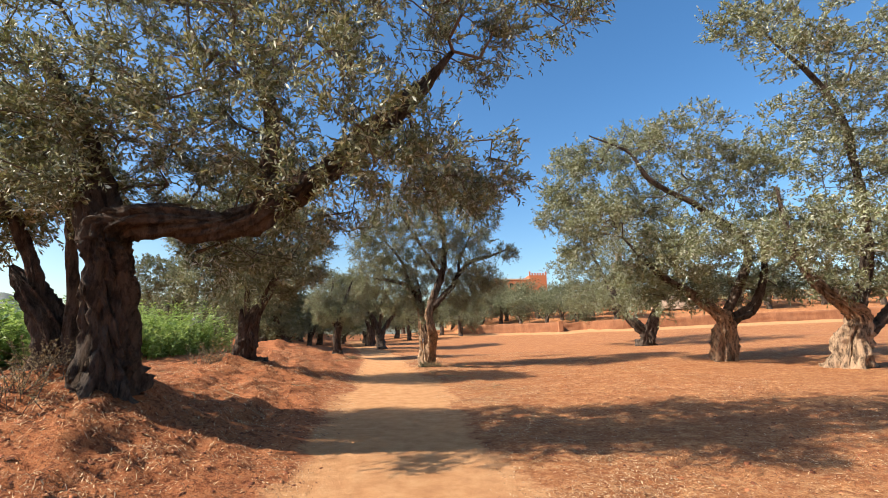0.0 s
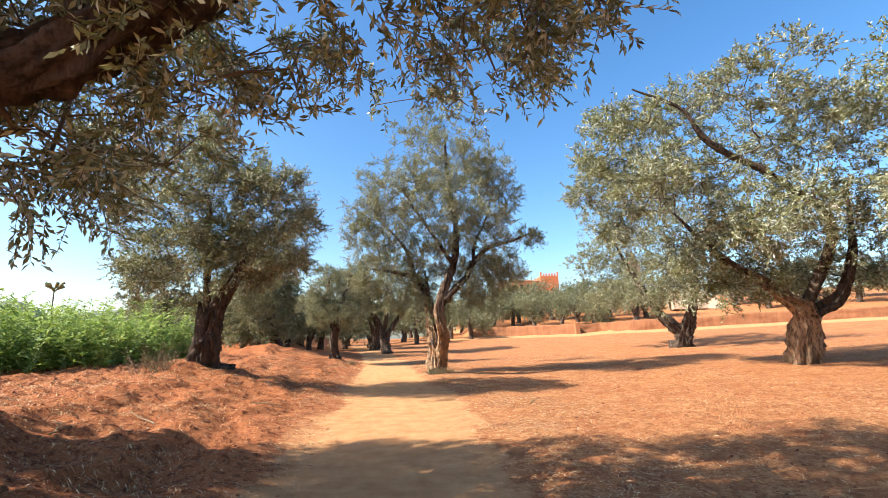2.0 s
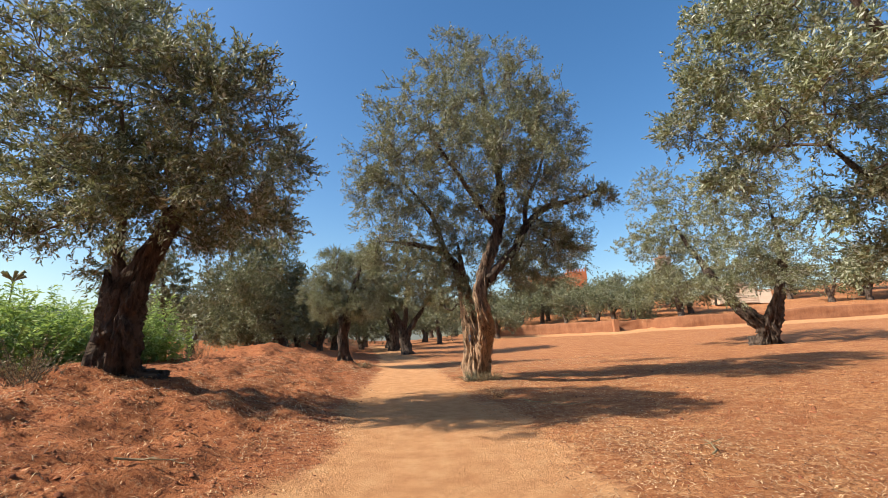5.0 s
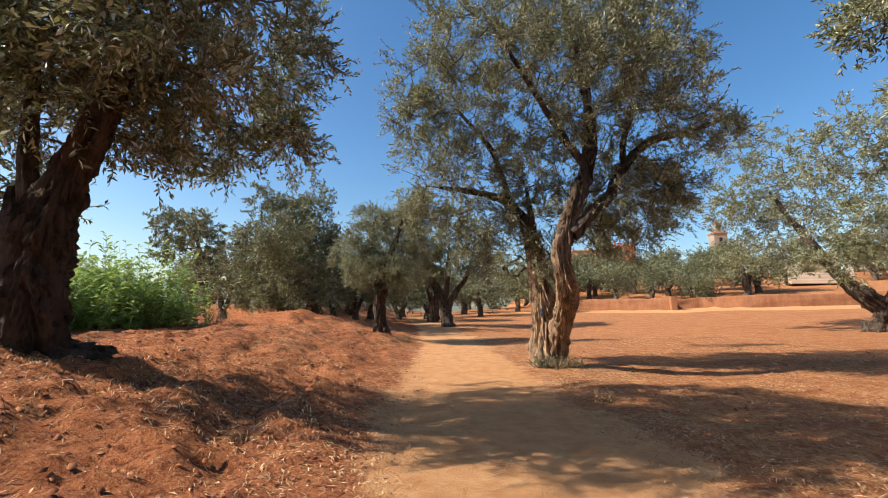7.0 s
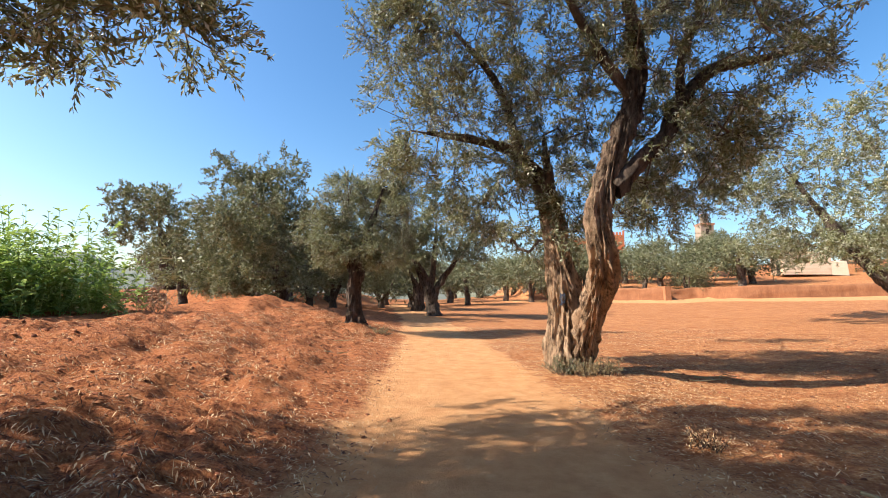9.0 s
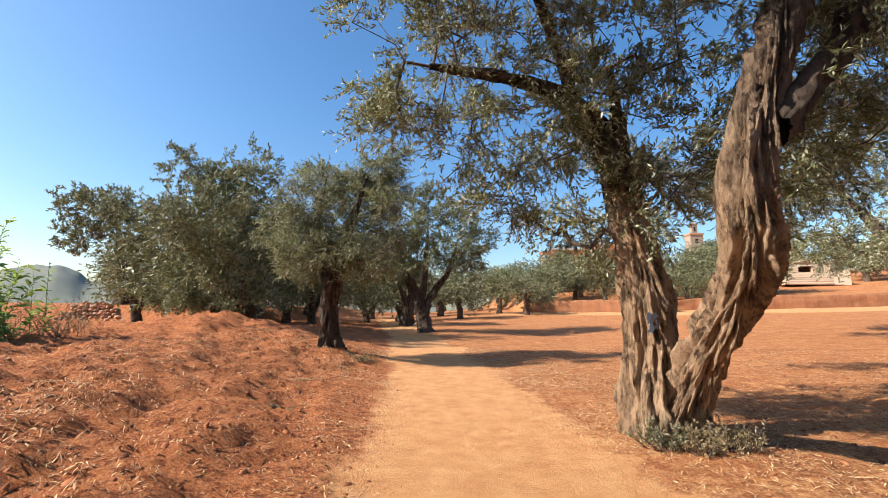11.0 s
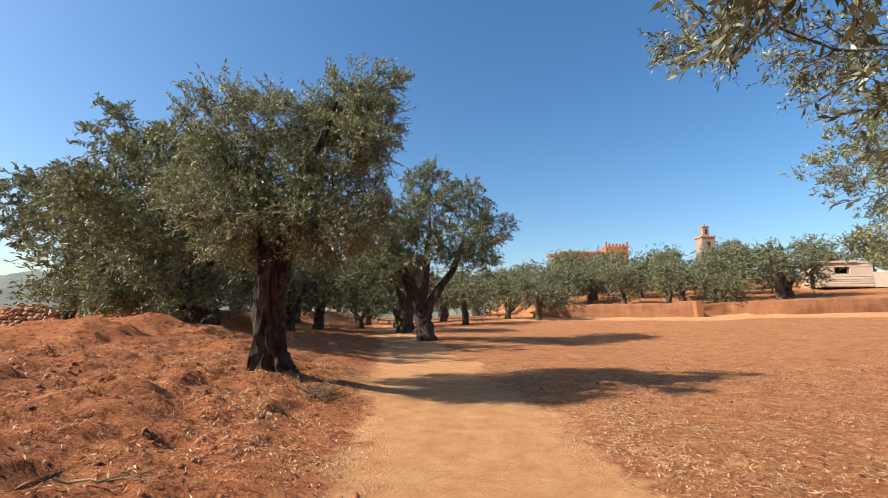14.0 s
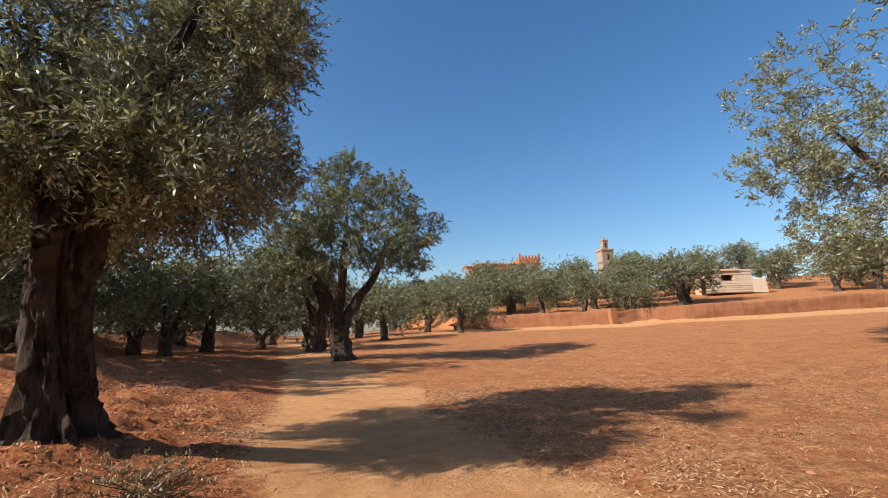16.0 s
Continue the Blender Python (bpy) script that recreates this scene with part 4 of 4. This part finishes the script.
def shrubs():
    rng = random.Random(9)
    k = 0
    for y0 in np.arange(9.0, 26.0, 1.5):
        for j in range(4):
            x = -13.2 - 1.7 * j + rng.uniform(-0.4, 0.4) - 0.10 * max(0, 18 - y0)
            shrub(300 + k, x, y0 + rng.uniform(-0.5, 0.5), rng.uniform(1.5, 2.6), 1.6, 62)
            k += 1


shrubs()


def flower_stalk(x, y, tall):
    z = ground_z(x, y)
    plant = thing("stalk_plant", (x, y, z), "tall thin dry stalk with a dark tuft above the shrubs", "plant")
    rng = np.random.RandomState(44)
    line = spline([(x, y, z - 0.1, 0.05), (x + 0.05, y, z + tall * 0.5, 0.04), (x, y, z + tall, 0.03)], 5)
    stem_part("stalk", line, 8, 45, M_TWIG, plant, 0.1, False)
    for k in range(9):
        a = 2.4 * k
        foot = np.array([[x, y, z + tall - 0.25 + 0.03 * k]])
        tip = foot + np.array([[math.cos(a) * 0.42, math.sin(a) * 0.42, rng.uniform(0.15, 0.45)]])
        v, q = tubes(foot, tip, np.array([0.02]), np.array([0.09]), 5)
        mesh_part("tuft_branch", v, q, M_LEAF_FAR, plant)


flower_stalk(-22.0, 27.8, 3.9)


# ---- terrace wall ----
def terrace_wall():
    wall = thing("terrace_wall", (17.6, 64.6, ground_z(17.6, 63.8)), "low red adobe retaining wall with eroded top", "wall")
    wall["kind"] = "structure"
    lat, lat2 = Lattice(31), Lattice(32)
    pts = []
    px, py = zip(*WALL_LINE)
    for i in range(len(px) - 1):
        n = int(math.hypot(px[i + 1] - px[i], py[i + 1] - py[i]) / 0.35)
        for u in np.linspace(0, 1, n, endpoint=False):
            pts.append((px[i] + (px[i + 1] - px[i]) * u, py[i] + (py[i + 1] - py[i]) * u))
    pts = np.array(pts)
    pts = pts[pts[:, 0] < 80]
    n = len(pts)
    run = np.arange(n) * 0.35
    lowz = height(pts[:, 0], pts[:, 1] - 0.7) - 0.4
    topz = height(pts[:, 0], pts[:, 1] + 4.2) + 0.05 + 0.22 * lat(run * 0.25, run * 0 + 3) + 0.14 * lat(run * 1.3, run * 0 + 9)
    rows = 9
    front = []
    for k in range(rows):
        f = k / (rows - 1)
        off = 0.14 * lat(run * 0.5, np.full(n, k * 0.8)) + 0.12 * lat2(run * 2.2, np.full(n, k * 1.4)) - 0.15 * (1 - f)
        front.append(np.stack([pts[:, 0], pts[:, 1] + off, lowz + (topz - lowz) * f], 1))
    front.append(np.stack([pts[:, 0], pts[:, 1] + 4.6 + 0 * run, topz - 0.12], 1))
    front.append(np.stack([pts[:, 0], pts[:, 1] + 4.8 + 0 * run, lowz], 1))
    v = np.array(front)
    r = v.shape[0]
    i = np.arange(r * n).reshape(r, n)
    quads = np.stack([i[:-1, :-1], i[:-1, 1:], i[1:, 1:], i[1:, :-1]], -1).reshape(-1, 4)
    mesh_part("wall_face", v.reshape(-1, 3), quads, M_ADOBE, wall)
    # a square buttress at the bend
    bm = bmesh.new()
    zb = ground_z(17.5, 63.6)
    box_bm(bm, (17.2, 63.9, zb - 0.3), (17.8, 64.9, zb + 1.5), 0.06)
    bmesh.ops.subdivide_edges(bm, edges=bm.edges[:], cuts=2)
    for vv in bm.verts:
        vv.co += Vector((noise.noise(vv.co * 3), noise.noise(vv.co * 3 + Vector((5, 0, 0))), 0)) * 0.06
    b = part("buttress", bm, M_ADOBE)
    b.parent = wall
    b.matrix_parent_inverse = wall.matrix_basis.inverted()


terrace_wall()


def boxes(name, parent, mat, lo, hi, jitter=0.0, label=""):
    bm = bmesh.new()
    box_bm(bm, lo, hi, jitter)
    if min(hi[i] - lo[i] for i in range(3)) > 0.05:
        bmesh.ops.bevel(bm, geom=bm.edges[:], offset=0.02, segments=1, affect="EDGES")
    return part(name, bm, mat, parent, label)


# ---- buildings ----
def hut():
    x, y = 36.0, 74.5
    z = ground_z(x + 3, y + 2) - 0.1
    h = thing("hut", (x, y, z), "small whitewashed adobe hut with flat roof on the terrace", "hut")
    h.matrix_basis = Matrix.Translation((x, y, z)) @ Matrix.Rotation(radians(-14), 4, "Z")
    # front wall in pieces round its window
    boxes("front_wall", h, M_HUT, (0, 0, 0), (1.5, 0.35, 2.7))
    boxes("front_wall", h, M_HUT, (1.5, 0, 0), (2.9, 0.35, 1.5))
    boxes("front_wall", h, M_HUT, (1.5, 0, 2.25), (2.9, 0.35, 2.7))
    boxes("front_wall", h, M_HUT, (2.9, 0, 0), (5.0, 0.35, 2.65))
    boxes("low_wall", h, M_HUT, (5.0, 0, 0), (6.6, 0.35, 1.7), 0.1)
    boxes("side_wall", h, M_TANWALL, (0, 0.35, 0), (0.35, 4.6, 2.7))
    boxes("side_wall", h, M_HUT, (4.65, 0.35, 0), (5.0, 4.6, 2.6))
    boxes("back_wall", h, M_HUT, (0.35, 4.25, 0), (4.65, 4.6, 2.7))
    boxes("roof", h, M_TANWALL, (-0.5, -0.25, 2.7), (3.4, 4.8, 2.92), 0.05)
    boxes("roof_edge", h, M_HUT, (3.4, -0.1, 2.66), (5.05, 4.7, 2.82), 0.05)
    boxes("door", h, M_DARK, (-0.06, 1.2, 0), (-0.01, 2.2, 2.0))
    f = boxes("window_frame", h, M_STONE, (1.55, 0.22, 1.55), (1.63, 0.3, 2.2))
    boxes("window_frame", h, M_STONE, (2.77, 0.22, 1.55), (2.85, 0.3, 2.2))
    for k in range(9):
        boxes("course", h, M_HUT, (0.05, -0.04, 0.1 + 0.27 * k), (1.42 if 1.4 < 0.1 + 0.27 * k < 2.2 else 4.9, -0.005, 0.26 + 0.27 * k), 0.015)


def kasbah():
    x, y, z = 14.0, 112.0, 0.0
    z = ground_z(x, y) - 1.0
    top = 16.6
    k = thing("kasbah_house", (x, y, z), "red-rendered house with flat roof and crenellated tower behind trees", "house")
    boxes("wing", k, M_REDWALL, (0, 0, 0), (9.5, 8, top - z - 1.7))
    boxes("tower", k, M_REDWALL, (9.0, -1.0, 0), (13.4, 7, top - z - 0.6))
    boxes("parapet", k, M_TANWALL, (0, -0.15, top - z - 1.7), (9.0, 0.2, top - z - 1.35))
    for j in range(7):
        boxes("merlon", k, M_REDWALL, (9.0 + 0.68 * j, -1.0, top - z - 0.6), (9.35 + 0.68 * j, -0.6, top - z + (0.35 if j in (0, 6) else 0.0)))
    for j in range(5):
        boxes("window", k, M_DARK, (0.9 + 1.6 * j, -0.04, top - z - 3.6), (1.7 + 1.6 * j, -0.01, top - z - 2.5))
    boxes("pergola", k, M_REDWALL, (-2.2, 0, top - z - 2.3), (0, 3, top - z - 2.0))
    boxes("pergola_post", k, M_TANWALL, (-2.1, 0, 0), (-1.8, 0.3, top - z - 2.3))


def minaret():
    x, y = 61.8, 151.0
    z = ground_z(x, y) - 1.0
    t = thing("minaret", (x, y, z), "square tan stone minaret with small lantern top", "minaret")
    top = 29.5 - z
    boxes("shaft", t, M_TOWER, (0, 0, 0), (3.7, 3.7, top - 4.2))
    boxes("gallery", t, M_STONE, (-0.25, -0.25, top - 4.2), (3.95, 3.95, top - 3.7))
    boxes("lantern", t, M_TOWER, (1.0, 1.0, top - 3.7), (2.7, 2.7, top - 0.9))
    boxes("lantern_roof", t, M_STONE, (0.85, 0.85, top - 0.9), (2.85, 2.85, top - 0.6))
    bm = bmesh.new()
    bmesh.ops.create_cone(bm, cap_ends=True, segments=10, radius1=0.35, radius2=0.05, depth=1.2, matrix=Matrix.Translation((1.85, 1.85, top)))
    part("finial", bm, M_STONE, t)
    for a, b in ((top - 7.0, top - 5.4), (top - 13.0, top - 11.6)):
        boxes("window", t, M_DARK, (1.4, -0.04, a), (2.3, -0.01, b))
    boxes("lantern_window", t, M_DARK, (1.6, 0.96, top - 3.0), (2.1, 0.99, top - 1.6))


hut()
kasbah()
minaret()


# ---- hills ----
def hills():
    lat = Lattice(71)
    n, r = 240, 14
    ang = np.linspace(radians(95), radians(175), n)[None, :]
    f = np.linspace(0, 1, r)[:, None]
    rad = 420 + 500 * f
    crest = 34 + 34 * smoothstep(radians(110), radians(150), ang) + 26 * lat(ang * 14, ang * 0 + 2) + 10 * lat(ang * 50, ang * 0 + 4)
    z = -2 + crest * np.sin(f * np.pi * 0.5) + 6 * lat(ang * 70, f * 9) * f
    v = np.stack([rad * np.cos(ang), rad * np.sin(ang), z + 0 * ang], -1).reshape(-1, 3)
    i = np.arange(n * r).reshape(r, n)
    quads = np.stack([i[:-1, :-1], i[:-1, 1:], i[1:, 1:], i[1:, :-1]], -1).reshape(-1, 4)
    ob = mesh_part("backdrop", v, quads, M_HILL, smooth=True)
    tagged(ob, "low wooded hills far beyond the grove", "hill", kind="structure")


hills()


# ---- straw and clods on the soil ----
def straw_litter():
    rng = np.random.RandomState(77)
    n = 800000
    x, y = rng.uniform(-10, 9, n), 0.5 + 33.5 * rng.uniform(0, 1, n)
    d = x - track_x(y)
    patch = np.clip(LAT[2](x * 0.9, y * 0.9) + 0.5, 0, 1)
    clump = np.clip(LAT[1](x * 2.7, y * 2.7) + 0.5, 0, 1)
    w = np.where(d > 0, smoothstep(0.75, 1.4, d) * (0.3 + 0.9 * np.exp(-((d - 2.0) / 1.1) ** 2)), 0.62 * smoothstep(-0.85, -1.5, d))
    w = w * (0.25 + 1.3 * patch ** 2) * (0.35 + 1.3 * clump ** 2)
    w = w + 0.5 * np.exp(-((x - 0.1) / 1.0) ** 2 - ((y - 21.6) / 2.4) ** 2) * smoothstep(0.9, 1.5, d)
    keep = rng.uniform(0, 1, n) < w
    x, y, d = x[keep], y[keep], d[keep]
    n = len(x)
    # slim stalks, and broad shreds of bark and leaf among them
    broad = rng.uniform(0, 1, n) < np.where(d < 0, 0.55, 0.3)
    a = np.where(broad, rng.normal(1.9, 0.9, n), rng.uniform(0, 6.28, n))
    ln = np.where(broad, rng.uniform(0.025, 0.065, n), rng.uniform(0.03, 0.11, n))
    half = np.where(broad, rng.uniform(0.003, 0.0075, n), rng.uniform(0.0018, 0.0038, n))
    z = height(x, y) + 0.005
    dx, dy = np.cos(a) * ln, np.sin(a) * ln
    z2 = height(x + dx, y + dy) + 0.006 + rng.uniform(0, 0.3, n) * ln
    p = np.stack([x, y, z], 1)
    q = np.stack([x + dx, y + dy, z2], 1)
    s = np.stack([-np.sin(a), np.cos(a), rng.normal(0, 0.2, n)], 1) * half[:, None]
    mid = 0.5 * (p + q) + np.array([0, 0, 0.006])
    quad = np.stack([p - 0.3 * s, mid + s, q + 0.2 * s, mid - s], 1).reshape(-1, 3)
    ob = mesh_part("straw", quad, np.arange(len(quad)).reshape(-1, 4), M_STRAW)
    tagged(ob, "dry straw, bark shreds and dead leaves over the soil", "straw", kind="stuff")


def clods():
    rng = np.random.RandomState(78)
    n = 45000
    x, y = rng.uniform(-11, 9, n), rng.uniform(0.5, 34, n)
    d = x - track_x(y)
    w = np.where(d > 0, 0.3 * smoothstep(1.2, 2.4, d), 0.75 * smoothstep(-0.9, -2.0, d))
    keep = rng.uniform(0, 1, n) < w
    x, y = x[keep], y[keep]
    n = len(x)
    r = 0.008 + 0.026 * rng.uniform(0, 1, n) ** 3
    base = np.array([(1, 0, 0), (0.3, 0.95, 0), (-0.8, 0.6, 0), (-0.8, -0.6, 0), (0.3, -0.95, 0), (0.55, 0.3, 0.8), (-0.5, 0.4, 1.0), (0.1, -0.6, 0.75), (0, 0, -0.6)])
    tri = np.array([(0, 1, 5), (1, 6, 5), (1, 2, 6), (2, 3, 6), (3, 7, 6), (3, 4, 7), (4, 0, 7), (0, 5, 7), (5, 6, 7)])
    v = base[None] * rng.uniform(0.5, 1.45, (n, 9, 3)) * r[:, None, None] * np.stack([rng.uniform(0.8, 1.6, n), np.ones(n), rng.uniform(0.5, 0.9, n)], 1)[:, None, :]
    a = rng.uniform(0, 6.28, n)[:, None]
    vx = v[..., 0] * np.cos(a) - v[..., 1] * np.sin(a)
    vy = v[..., 0] * np.sin(a) + v[..., 1] * np.cos(a)
    v = np.stack([vx + x[:, None], vy + y[:, None], v[..., 2] + (height(x, y) - r * 0.1)[:, None]], -1)
    faces = (tri[None] + (np.arange(n) * 9)[:, None, None]).reshape(-1, 3)
    ob = mesh_part("soil_clods", v.reshape(-1, 3), faces, M_CLOD)
    tagged(ob, "crumbled clods of ploughed red soil", "soil", kind="stuff")


straw_litter()
clods()


# ---- stone-faced bank ----
def pebble(bm, rng, lo=0.75):
    bmesh.ops.create_icosphere(bm, subdivisions=1, radius=1.0)
    for v in bm.verts:
        v.co *= rng.uniform(lo, 1.15)
    return bm


def stone_bank():
    rng = random.Random(21)
    z0 = ground_z(-25, 41.8)
    bank = thing("dry_stone_wall", (-25, 42.6, z0), "rough dry stone wall facing a red earth bank", "stone wall")
    shapes = []
    for _ in range(6):
        me = bpy.data.meshes.new("stone")
        bm = pebble(bmesh.new(), rng)
        bm.to_mesh(me)
        bm.free()
        me.materials.append(M_STONE)
        shapes.append(me)
    for row in range(6):
        x = -28.4 + rng.uniform(0, 0.9) + 0.25 * row
        while x < -23.6 - 0.3 * row:
            w = rng.uniform(0.1, 0.27)
            y = 42.5 + row * 0.07 + rng.uniform(-0.05, 0.05)
            st = new("stone", shapes[rng.randrange(6)])
            st.parent = bank
            st.matrix_parent_inverse = bank.matrix_basis.inverted()
            st.matrix_basis = Matrix.Translation((x + w, y, z0 + 0.1 + row * 0.2 + rng.uniform(-0.06, 0.06))) @ Matrix.Rotation(rng.uniform(-0.5, 0.5), 4, "Y") @ Matrix.Diagonal((w, 0.25, 0.13, 1))
            x += 2 * w * 0.96


stone_bank()


# ---- small growth and litter ----
def sprig_bush(label, x, y, seed, tall, wide, n, mat, leaves=26):
    rng = np.random.RandomState(seed)
    z = ground_z(x, y)
    bush = thing("dry_bush", (x, y, z), label, "bush", "dry bushes")
    foot = np.column_stack([x + rng.normal(0, wide * 0.3, n), y + rng.normal(0, wide * 0.3, n)])
    base = np.column_stack([foot, height(foot[:, 0], foot[:, 1]) - 0.02])
    top = base + np.column_stack([rng.normal(0, wide * 0.45, n), rng.normal(0, wide * 0.45, n), tall * rng.uniform(0.4, 1.1, n)])
    v, q = tubes(base, top, np.full(n, 0.005), np.full(n, 0.002), 4)
    tagged(mesh_part("stem_tuft", v, q, M_TWIG, bush), kind="stuff")
    s = rng.uniform(0.25, 1.0, (n, leaves, 1))
    pos = base[:, None] * (1 - s) + top[:, None] * s
    ld = unit(rng.normal(0, 1, (n, leaves, 3)) + np.array([0, 0, 0.7]))
    ln = rng.uniform(0.02, 0.05, (n, leaves, 1))
    wd = unit(np.cross(ld, rng.normal(0, 1, (n, leaves, 3)))) * ln * 0.16
    quad = np.stack([pos, pos + ld * ln * 0.5 + wd, pos + ld * ln, pos + ld * ln * 0.5 - wd], -2).reshape(-1, 3)
    tagged(mesh_part("foliage", quad, np.arange(len(quad)).reshape(-1, 4), mat, bush), kind="stuff")


SPROUT = "grey-green sprouts and dry twigs at the olive's foot"
for k, (dx, dy) in enumerate(((-0.25, -0.55), (0.05, -0.7), (0.4, -0.65))):
    sprig_bush(SPROUT, -0.57 + dx, 22.4 + dy, 600 + k, 0.3, 0.3, 42, M_LEAF_FAR if k < 1 else M_DRYLEAF)
for k, (x, y, t, w) in enumerate(((-7.7, 14.9, 0.7, 0.6), (-7.3, 14.6, 0.45, 0.5), (-5.1, 5.4, 0.4, 0.5), (-5.6, 6.4, 0.5, 0.6), (-12.2, 26.6, 0.8, 0.8), (-13.0, 28.0, 0.9, 0.9), (-14.5, 27.5, 1.0, 1.0), (-5.4, 27.9, 0.2, 0.4))):
    sprig_bush("dry brown weeds and sprigs on red soil", x, y, 620 + k, t, w, 45, M_DRYLEAF)


sprig_bush("pale dry grass tuft at the track's edge", -0.3, 18.2, 640, 0.16, 0.2, 30, M_STRAW)


def fallen_branch(seed, x, y, length, turn):
    rng = np.random.RandomState(seed)
    n = 7
    f = np.linspace(0, 1, n)
    px = x + math.cos(turn) * length * f + rng.normal(0, 0.03, n)
    py = y + math.sin(turn) * length * f + rng.normal(0, 0.03, n)
    p = np.stack([px, py, height(px, py) + 0.02 + 0.03 * np.abs(rng.normal(0, 1, n))], 1)
    twig = thing("fallen_branch", (x, y, float(p[0, 2])), "thin dry fallen olive branch on the soil", "branch", "fallen branches")
    stem_part("stick", np.column_stack([p, 0.012 * (1.1 - f)]), 6, seed, M_DRYLEAF, twig, 0.1, False)
    for k in (2, 3, 4, 5):
        a = turn + rng.choice([-1, 1]) * rng.uniform(0.5, 1.0)
        e = p[k] + np.array([math.cos(a), math.sin(a), 0.15]) * rng.uniform(0.12, 0.3) * length
        v, q = tubes(p[k][None], e[None], np.array([0.006]), np.array([0.002]), 4)
        mesh_part("side_twig", v, q, M_DRYLEAF, twig)


for k, (x, y, ln, tu) in enumerate(((0.1, 17.1, 1.3, -0.25), (0.9, 21.3, 1.0, 0.5), (1.2, 21.7, 0.8, 0.2), (-4.6, 8.6, 0.8, 2.2), (-4.0, 12.3, 0.6, 0.4), (-5.2, 22.4, 0.7, 1.0),
                                   (-4.4, 10.2, 0.9, 2.8), (-5.8, 24.3, 0.6, 0.2), (1.5, 13.2, 0.5, 1.2), (-10.6, 30.6, 1.6, 0.5))):
    fallen_branch(700 + k, x, y, ln, tu)


def scrap(seed, x, y, size):
    rng = random.Random(seed)
    bm = bmesh.new()
    n = 7
    ring = []
    for k in range(n):
        a = 2 * math.pi * k / n
        r = size * rng.uniform(0.6, 1.1)
        ring.append(bm.verts.new((r * math.cos(a), 0.6 * r * math.sin(a), rng.uniform(0.0, 0.3) * size)))
    mid = bm.verts.new((0, 0, 0.25 * size))
    for k in range(n):
        bm.faces.new((ring[k], ring[(k + 1) % n], mid))
    bmesh.ops.solidify(bm, geom=bm.faces[:], thickness=0.004)
    ob = part("paper_scrap", bm, M_PALE)
    ob.matrix_basis = pose(x, y, ground_z(x, y) + 0.01, 0, 0, rng.uniform(0, 360))
    tagged(ob, "small crumpled pale scrap lying on soil", "litter", "litter")


for k, (x, y, sz) in enumerate(((-4.4, 9.9, 0.06), (-3.9, 13.9, 0.05), (-5.6, 12.8, 0.06), (2.9, 9.4, 0.04), (-5.6, 15.0, 0.05), (7.5, 11.4, 0.05))):
    scrap(800 + k, x, y, sz)


def paint_mark(name, label, mat, centre, normal, wide, tall, seed):
    rng = random.Random(seed)
    n = Vector(normal).normalized()
    side = n.cross(Vector((0, 0, 1))).normalized()
    up = side.cross(n)
    bm = bmesh.new()
    rows, cols = 6, 6
    grid = []
    for r in range(rows):
        for c in range(cols):
            u, v = c / (cols - 1) - 0.5, r / (rows - 1) - 0.5
            grid.append(bm.verts.new(Vector(centre) + side * (u * wide + rng.uniform(-0.01, 0.01)) + up * (v * tall + rng.uniform(-0.02, 0.02)) - n * (abs(u) * wide * 0.35)))
    for r in range(rows - 1):
        for c in range(cols - 1):
            if rng.random() < 0.8:
                k = r * cols + c
                bm.faces.new((grid[k], grid[k + 1], grid[k + cols + 1], grid[k + cols]))
    bmesh.ops.solidify(bm, geom=bm.faces[:], thickness=0.006)
    ob = part(name, bm, mat)
    tagged(ob, label, "paint mark")


for ob in [o for o in bpy.data.objects if o.name.startswith("trunk")]:
    par = ob.parent
    if par and "twin-stemmed" in par["label"]:
        # where the front of the stem lies at chest height
        co = np.array([v.co[:] for v in ob.data.vertices])
        near = co[np.abs(co[:, 2] - 1.25) < 0.2]
        k = near[np.argmin(near[:, 1] + 0.8 * near[:, 0])]
        paint_mark("paint_mark", "faded blue paint daubed on the olive bark", M_PAINT, (float(k[0]), float(k[1]) - 0.02, 1.3), (-0.55, -0.8, 0), 0.1, 0.2, 5)
